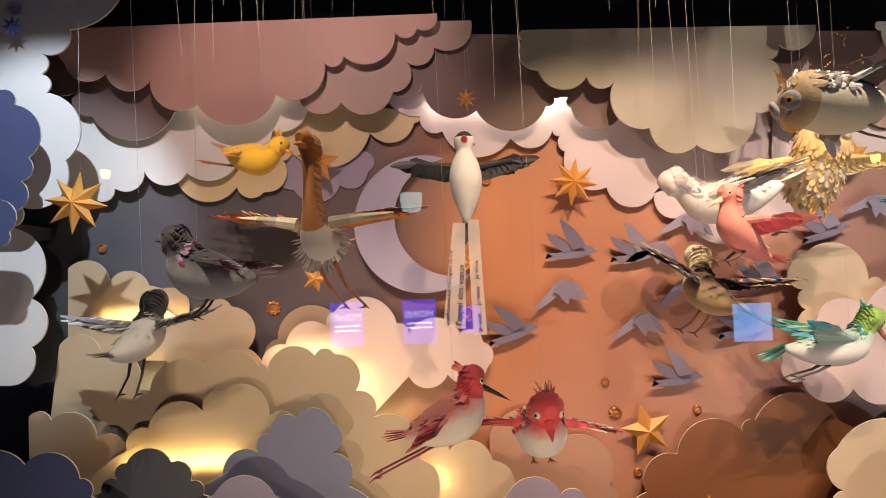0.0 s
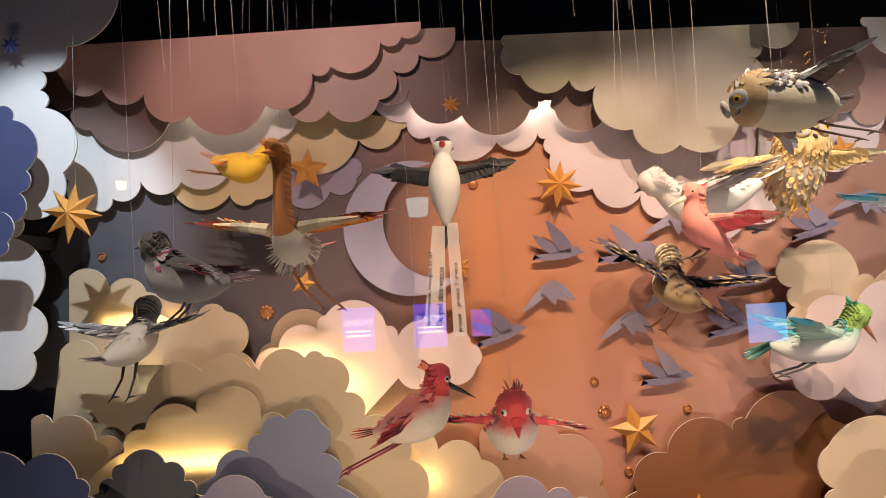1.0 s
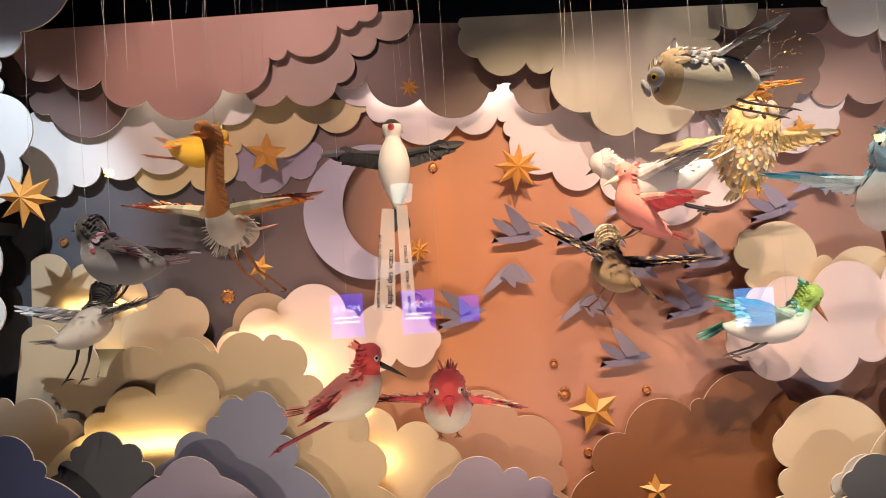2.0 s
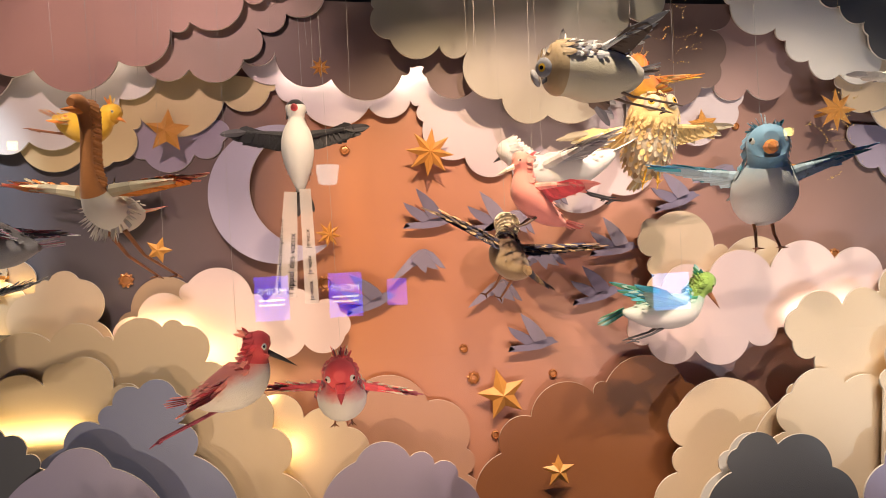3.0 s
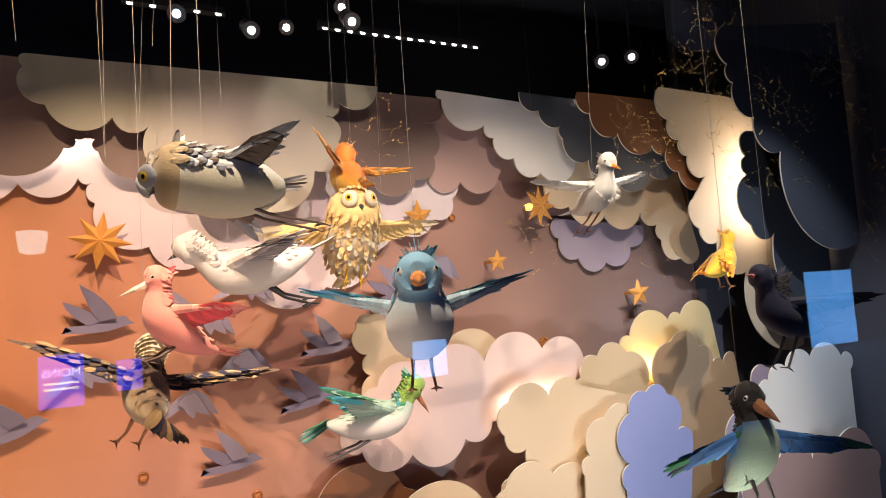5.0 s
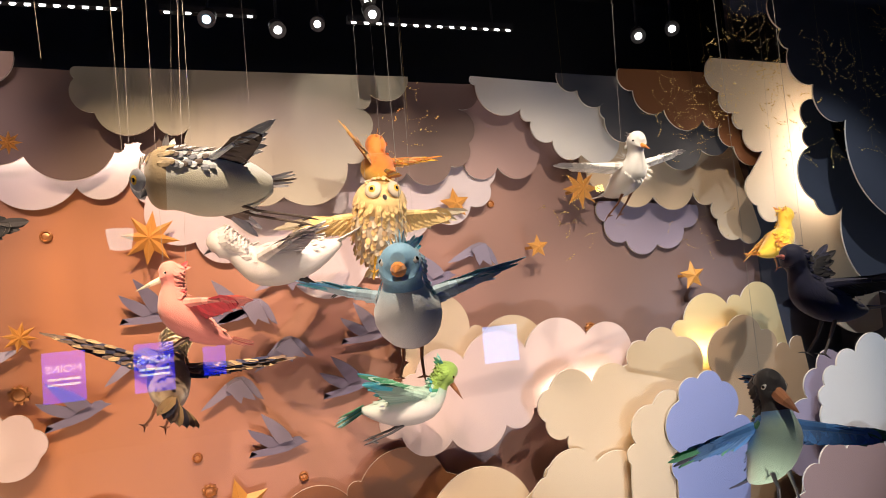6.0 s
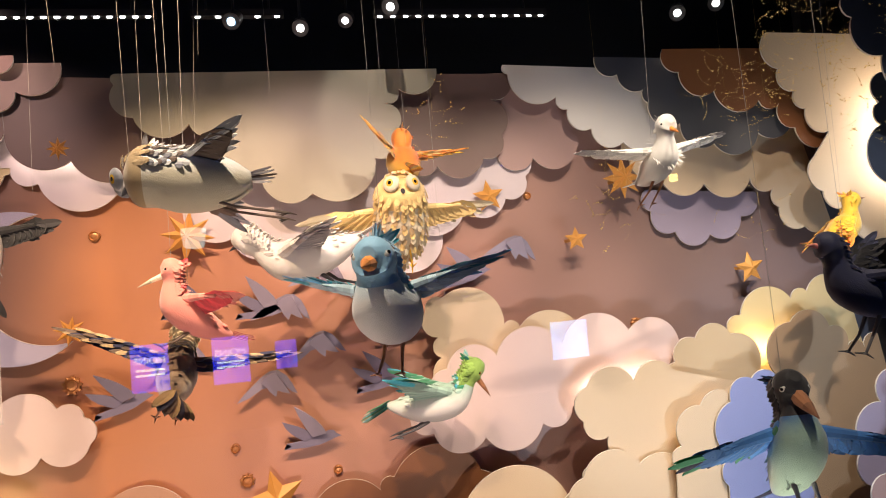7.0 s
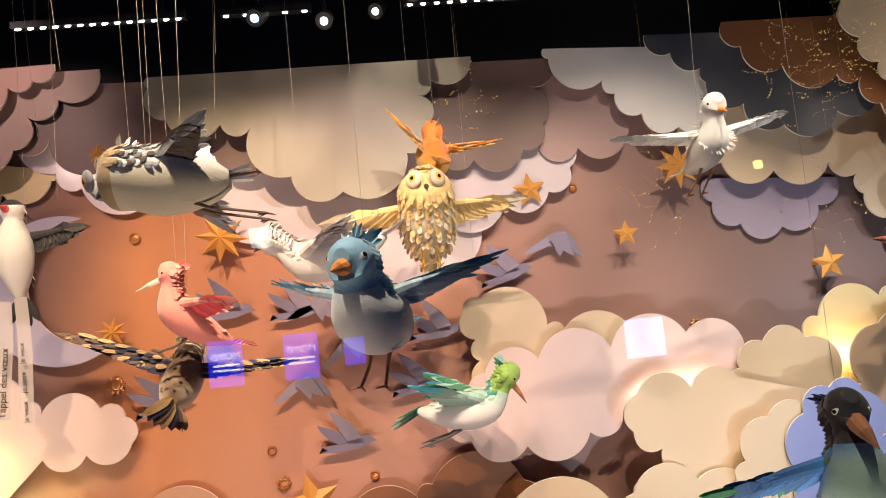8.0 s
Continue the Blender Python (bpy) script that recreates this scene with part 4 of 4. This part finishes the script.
        leaf(bm, c + Vector((0, math.cos(t), math.sin(t))) * r * 0.9, v, v.cross(Vector((1, 0.3, 0))), 0.1 * L * random.uniform(0.7, 1.3), 0.012 * L, 0, 1, -0.02 * L)
    me = bpy.data.meshes.new("craft_bird")
    bm.to_mesh(me)
    bm.free()
    for m in mats:
        me.materials.append(m)
    ob = new("craft_bird", me)
    ob.matrix_world = pose(*at, 0, 0, yaw) @ pose(0, 0, 0, roll, 0, 0) @ pose(0, 0, 0, 0, -pitch, 0)
    tagged(ob, words, "craft bird", "hanging birds")
    for k in range(threads):
        lx = (0.1 - 0.25 * k) * L
        near = [ob.matrix_world @ v.co for v in me.vertices if abs(v.co.x - lx) < 0.09 * L and abs(v.co.y) < 0.12 * L]
        hung_thread(max(near, key=lambda q: q.z) - Vector((0, 0, 0.004)), random.uniform(-0.05, 0.05), random.uniform(-0.03, 0.03))
    return ob


def hung_thread(p, dx=0.0, dy=0.0, r=0.00055):
    bm = bmesh.new()
    tube(bm, (0, 0, 0), (dx, dy, CEIL_Z - p.z + 0.01), r, r, 0, 5)
    ob = new("thread", finish("thread", bm, WIRE))
    ob.location = p
    return tagged(ob, "fine nylon thread hanging from the black ceiling", "thread", "hanging threads")


def v3(x, y, z):
    return Vector((x, y, z))


craft_bird(v3(-0.66, 2.3, 2.2), -8, -14, 0, 0.27, PLUMP, 6.2, YEL, YEL, YEL, ORG, (YEL, ORG, STRAW), 0.4, (-40, -40), 62, "yellow felt bird with folded wings and orange beak", legs=(-0.5, 0.05), leg_mat=RUST, crest=8, chord=0.7)
craft_bird(v3(-0.26, 1.5, 1.78), -104, 6, 0, 0.4, HERON, 3.7, CRM, WHT, AMB, ORG, (CRM, PNK, ORG), 0.72, (12, 8), 0, "orange long-necked paper bird with pale spread wings", beak=(0.2, 0.03, -12), legs=(-0.5, 0.3), leg_mat=RUST, scales=4.4, ruff=110, chord=0.62, all_round=True)
craft_bird(v3(-0.6, 1.5, 1.69), 176, 12, 0, 0.3, PLUMP, 5.6, DRK, GRY, DRK, DRK, (LIL, GRY, WINE), 0.72, (16, 10), 58, "dark grey felt pigeon with lilac paper wings", beak=(0.1, 0.022, -5), eye=EYE_Y, legs=(0.12, 0.3), leg_mat=BLK, scales=4.4, chord=0.8)
craft_bird(v3(-1.11, 2.2, 1.45), 82, 18, 0, 0.4, SLIM, 4.9, WHT, WHT, DRK, DRK, (WHT, GRY, GRY), 0.68, (16, 12), 0, "grey and white paper duck with scaled dark neck", legs=(-0.2, 0.26), leg_mat=BLK, scales=4.2, chord=0.75, all_round=True)
craft_bird(v3(0.24, 2.1, 2.04), -92, 84, 0, 0.36, UPRIGHT, 5.8, BLK, WHT, WHT, RED, (BLK, DRK, BLK), 0.62, (-6, -8), -6, "black and white paper swallow with long ribbon tail", beak=(0.1, 0.05, -70), cap=7.7, chord=0.62, tail=(4, 0.32, 0.09), crest=6, droop=0.12)
craft_bird(v3(0.1, 1.4, 1.24), 2, 22, 0, 0.27, PLUMP, 5.6, PNK, WHT, RED, BLK, (RED, PNK, PNK), 0.55, (-18, -18), 60, "crimson and pink paper bird with black beak", beak=(0.34, 0.034, -50), legs=(-0.6, 0.04), leg_mat=WINE, crest=10, scales=4.8, chord=0.85)
craft_bird(v3(0.4, 1.6, 1.15), -88, 2, 0, 0.31, PLUMP, 6.0, RED, WHT, RED, RED, (RED, WINE, CRM), 0.72, (6, -10), 0, "red-headed paper bird with cream breast and spread wings", beak=(0.18, 0.06, -58), legs=(0.1, 0.14), leg_mat=RUST, crest=18, scales=3.6, chord=0.55)
craft_bird(v3(1.86, 2.3, 1.27), -8, 4, 0, 0.42, SLIM, 5.6, MINT, WHT, LIME, RUST, (GRN, TEAL, MINT), 0.5, (40, 34), 48, "white and green paper bird with feathered green wings", beak=(0.22, 0.032, -62), eye=EYE_Y, legs=(-0.25, 0.1), leg_mat=DRK, crest=12, scales=4.9, tail=(7, 0.34, 0.07), tilt_tail=-0.7)
craft_bird(v3(1.36, 2.2, 1.93), 172, -10, -14, 0.48, SLIM, 5.6, WHT, WHT, WHT, DRK, (WHT, WHT, GRY), 0.62, (-4, 26), 40, "white paper dove with black wing tips", beak=(0.1, 0.022, -10), legs=(-0.2, 0.2), leg_mat=BLK, scales=5.2, chord=0.95)
craft_bird(v3(1.82, 2.35, 2.32), 96, 30, 6, 0.3, PLUMP, 5.8, ORG, YEL, ORG, ORG, (ORG, YEL, STRAW), 0.55, (18, 46), 10, "orange felt bird with raised ochre wings", legs=(0.05, 0.25), leg_mat=RUST, crest=4, tail=(6, 0.3, 0.1), tilt_tail=0.3, chord=1.15)
craft_bird(v3(1.58, 1.12, 1.71), -112, 16, 0, 0.32, PLUMP, 5.4, PALE, WHT, SKY, ORG, (TEAL, SKY, PALE), 0.6, (20, 22), 8, "pale blue felt bird with teal feathered wings", beak=(0.17, 0.06, -22), legs=(0.08, 0.32), leg_mat=RUST, crest=46, scales=5.0, tail=(4, 0.2, 0.09), chord=1.05)
craft_bird(v3(0.98, 1.6, 1.56), 104, 22, 16, 0.32, SLIM, 5.4, BRN, TAN, CRM, DRK, (TAN, BRN, NAVY), 0.92, (20, 14), 4, "dark brown and cream paper bird with spread wings", beak=(0.14, 0.025, -8), legs=(0.1, 0.3), leg_mat=RUST, scales=4.6, tail=(7, 0.42, 0.1), chord=0.8, tilt_tail=-0.3)
craft_bird(v3(1.05, 1.5, 1.74), 196, 40, 0, 0.27, SLIM, 5.6, PNK, PNK, PNK, CRM, (PNK, PNK, RED), 0.58, (30, 34), 30, "salmon pink felt bird with coral wings", beak=(0.26, 0.034, -62), legs=(0.1, 0.26), leg_mat=BRN, crest=16, scales=5.0, chord=0.8)
craft_bird(v3(1.14, 1.15, 2.05), 186, 2, 10, 0.27, OWL, 5.4, WHT, CRM, TAN, DRK, (WHT, GRY, BRN), 0.62, (-34, 26), 42, "grey and white eared paper owl with scaled back", beak=(0.07, 0.035, -45), eye=EYE_Y, legs=(-0.5, 0.16), leg_mat=BRN, crest=30, scales=3.0)
craft_bird(v3(1.76, 2.2, 2.03), -90, 52, 0, 0.38, OWL, 4.6, STRAW, CRM, STRAW, BLK, (TAN, CRM, STRAW), 0.82, (-4, 4), 0, "straw yellow paper owl with wide amber eyes", beak=(0.09, 0.045, -66), eye=EYE_Y, legs=(-0.2, 0.12), leg_mat=YEL, crest=22, scales=1.2, all_round=True, chord=0.95)
craft_bird(v3(2.72, 1.8, 2.15), -86, 22, 4, 0.32, SLIM, 5.4, WHT, WHT, WHT, ORG, (WHT, GRY, WHT), 1.0, (8, 12), 0, "white paper gull with wide spread wings", beak=(0.16, 0.03, -50), legs=(-0.3, 0.1), leg_mat=RUST, ruff=60, crest=6, chord=0.6)
craft_bird(v3(3.78, 2.1, 1.85), 10, 24, 0, 0.33, SLIM, 5.4, YEL, YEL, YEL, RUST, (YEL, ORG, YEL), 0.42, (-30, -30), 62, "small golden yellow felt bird with folded wings", beak=(0.22, 0.026, -12), legs=(0.0, 0.22), leg_mat=RUST, crest=10, chord=0.8)
craft_bird(v3(2.53, 1.0, 1.26), -100, 52, 0, 0.34, SLIM, 5.2, BLU, MINT, BLK, RUST, (NAVY, GRN, BLU), 0.85, (-14, -18), -4, "dark green and navy paper parrot, wings spread", beak=(0.24, 0.06, -76), legs=(-0.1, 0.2), leg_mat=GRY, crest=34, scales=4.6, chord=0.75, all_round=False)
craft_bird(v3(2.92, 1.12, 1.63), 178, 22, 0, 0.34, SLIM, 5.6, NAVY, NAVY, NAVY, PNK, (BLK, NAVY, BLK), 0.5, (70, 24), 34, "midnight blue felt crow with black wings", beak=(0.12, 0.028, -8), legs=(0.05, 0.34), leg_mat=DRK, scales=0)


# ribbon tail with printed lines
RIBBON = painted("ribbon_organza", (0.62, 0.56, 0.52), 0.5)
RIBBON.node_tree.nodes["Principled BSDF"].inputs["Alpha"].default_value = 0.62


def ribbon(x, y, z, length, w0, w1, swing, words):
    ob = tagged(new("ribbon_streamer"), "long translucent white printed ribbon hanging below the swallow", "ribbon", "ribbons")
    ob.matrix_world = pose(x, y, z, 0, swing, 0)
    bm = bmesh.new()
    prev = None
    for i in range(15):
        k = i / 14
        w = w0 + (w1 - w0) * k
        yy = 0.008 * math.sin(k * 5)
        row = [bm.verts.new((s * w / 2, yy, -length * k)) for s in (-1, 1)]
        if prev:
            bm.faces.new((prev[0], prev[1], row[1], row[0]))
        prev = row
    part("band", bm, RIBBON, ob)
    for body, off, size in words:
        cu = bpy.data.curves.new("lettering", "FONT")
        cu.body, cu.size, cu.extrude = body, size, 0.0004
        t = new("lettering", cu)
        t.data.materials.append(EYE_B)
        t.parent = ob
        t.matrix_basis = pose(off, -0.012, -length * 0.97, 90, 0, 0) @ pose(0, 0, 0, 0, 0, 90)
    return ob


ribbon(0.205, 2.08, 1.86, 0.42, 0.05, 0.09, 5, (("l'appel des vœux", 0.028, 0.036), ("appel à tous les messagers du ciel", -0.022, 0.022)))
ribbon(0.262, 2.08, 1.87, 0.46, 0.045, 0.055, -1, (("je veux    je veux    je veux", 0.008, 0.026),))

# ---- ceiling rig ----
def led_bar(x0, x1, y, z, count):
    ob = tagged(new("led_bar"), "black lighting bar with a row of lit LEDs", "lamp", "led bars")
    ob.location = (x0, y, z)
    bm = bmesh.new()
    box(bm, -0.03, x1 - x0 + 0.03, -0.02, 0.02, 0.0, 0.03)
    for k in (0.1, 0.9):
        tube(bm, ((x1 - x0) * k, 0, 0.02), ((x1 - x0) * k, 0, CEIL_Z - z + 0.01), 0.006, 0.006, 0, 6)
    part("housing", bm, METAL, ob)
    for i in range(count):
        bm = bmesh.new()
        m = pose((x1 - x0) * i / (count - 1), -0.012, -0.004, 40, 0, 0) @ Matrix.Diagonal((1, 1, 0.35, 1))
        bmesh.ops.create_uvsphere(bm, u_segments=10, v_segments=6, radius=0.013, matrix=m)
        part("led", bm, BULB, ob)


led_bar(0.069, 0.755, 2.5, 3.063, 14)
led_bar(1.784, 2.586, 2.5, 3.057, 14)
led_bar(0.964, 1.31, 2.5, 3.06, 5)


def spot_head(at, aim, bulb=None):
    """A small track spot: yoke, can and lit lens."""
    ob = tagged(new("track_spot"), "small black track spotlight with a lit lens", "lamp", "track spots")
    ob.location = at
    at, aim = Vector(at), Vector(aim)
    d = (aim - at).normalized()
    bm = bmesh.new()
    tube(bm, d * -0.11, d * 0.02, 0.032, 0.036, 0, 14)
    part("can", bm, METAL, ob)
    bm = bmesh.new()
    tube(bm, d * -0.05, Vector((d.x * -0.05, d.y * -0.05, CEIL_Z - at.z + 0.01)), 0.007, 0.007, 0, 6)
    part("stem", bm, METAL, ob)
    bm = bmesh.new()
    tube(bm, d * 0.021, d * 0.024, 0.016, 0.016, 0, 14)
    part("lens", bm, bulb or BULB, ob)


spot_head((1.13, 2.3, 2.954), (1.0, 0.6, 1.9), BULB_BLUE)
spot_head((1.412, 2.3, 2.922), (1.4, 0.4, 1.8))
spot_head((1.782, 2.1, 2.922), (1.6, 0.4, 1.8))
spot_head((3.081, 2.1, 2.887), (1.8, 0.2, 1.7))
spot_head((3.282, 2.1, 2.932), (1.9, 0.4, 1.9))
spot_head((1.629, 2.6, 3.088), (1.2, 0.6, 1.9))
spot_head((1.843, 2.4, 3.127), (1.2, 0.6, 1.9))

def added_lamp_housing(eye, target):
    """An added, unseen housing behind one spot light, on a stem to the ceiling or the floor."""
    ob = tagged(new("added_lamp_housing"), "added black lamp housing behind a light aimed into the display", "lamp", "theatre lamps")
    ob.location = eye
    d = (Vector(target) - Vector(eye)).normalized()
    bm = bmesh.new()
    tube(bm, d * -0.2, d * -0.06, 0.03, 0.045, 0, 14)
    part("can", bm, METAL, ob)
    bm = bmesh.new()
    end = CEIL_Z - eye[2] + 0.01 if eye[2] > 2 else FLOOR_Z - eye[2] - 0.01
    p = d * -0.13
    tube(bm, p, Vector((p.x, p.y, end)), 0.008, 0.008, 0, 6)
    part("stem", bm, METAL, ob)


for lamp_eye, lamp_target in SPOTS:
    added_lamp_housing(lamp_eye, lamp_target)

for top in STAR_THREADS:
    hung_thread(top - Vector((0, 0, 0.004)))

# loose threads
random.seed(7)
for i in range(20):
    x = random.choice((random.uniform(-0.9, 0.35), random.uniform(0.3, 1.3)))
    hung_thread(Vector((x, random.uniform(1.5, 2.3), random.uniform(2.15, 2.7))), random.uniform(-0.08, 0.08), random.uniform(-0.05, 0.05))


# ---- gold flakes added for the scattered gold specks at the right end ----
def added_gold_flakes(anchors, seed):
    """Gold flakes in short random twigs, each hung from the ceiling, added to stand in for gold specks."""
    rnd = random.Random(seed)
    bm = bmesh.new()
    for x, y, z, n in anchors:
        tube(bm, (x, y, z), (x, y, CEIL_Z + 0.005), 0.0002, 0.0002, 0, 4)
        for _ in range(n * 3):
            p = Vector((x + rnd.gauss(0, 0.08), y, z + rnd.gauss(0, 0.09)))
            d = Vector((rnd.uniform(-1, 1), rnd.uniform(-0.3, 0.3), rnd.uniform(-0.7, 0.7))).normalized()
            for _ in range(rnd.randint(4, 9)):
                p = p + d * rnd.uniform(0.008, 0.02)
                d = (d + Vector((rnd.uniform(-0.6, 0.6), rnd.uniform(-0.2, 0.2), rnd.uniform(-0.6, 0.6)))).normalized()
                a = Vector((rnd.uniform(-1, 1), rnd.uniform(-1, 1), rnd.uniform(-1, 1))).normalized()
                b = a.cross(Vector((0.3, 0.5, 0.8))).normalized()
                s = rnd.uniform(0.002, 0.0065)
                bm.faces.new([bm.verts.new(p + a * s * u + b * s * v) for u, v in ((1, 0), (0, 0.6), (-1, 0), (0, -0.6))])
    ob = new("added_gold_flakes", finish("added_gold_flakes", bm, GLITTER))
    return tagged(ob, "fine gold flakes added as scattered specks before dark clouds", "glitter", kind="stuff")


FLAKE_ANCHORS = []
for at, n in (((3.382, 2.25, 2.584), 9), ((3.593, 2.25, 2.497), 9), ((3.686, 2.2, 2.682), 7), ((3.863, 2.1, 2.7), 9), ((4.009, 2.1, 2.356), 6), ((3.981, 1.9, 2.73), 8), ((2.705, 2.2, 2.072), 6),
              ((3.452, 2.2, 2.002), 4), ((4.535, 1.9, 2.925), 9), ((4.837, 1.9, 2.673), 8), ((4.333, 2, 2.627), 9), ((3.984, 2.3, 3.102), 7), ((4.77, 1.8, 2.305), 6), ((4.389, 2, 2.293), 5), ((1.956, 2.3, 2.488), 4), ((3.827, 2.3, 2.977), 5), ((4.149, 2.3, 2.835), 6), ((4.255, 2.1, 2.962), 8), ((4.199, 2.2, 3.128), 8), ((4.756, 1.9, 3.091), 8), ((5.013, 1.85, 2.849), 8), ((4.844, 1.9, 2.013), 5), ((4.279, 2.1, 2.344), 5), ((3.968, 2.2, 3.263), 6)):
    FLAKE_ANCHORS.append((*at, n))
added_gold_flakes(FLAKE_ANCHORS, 3)
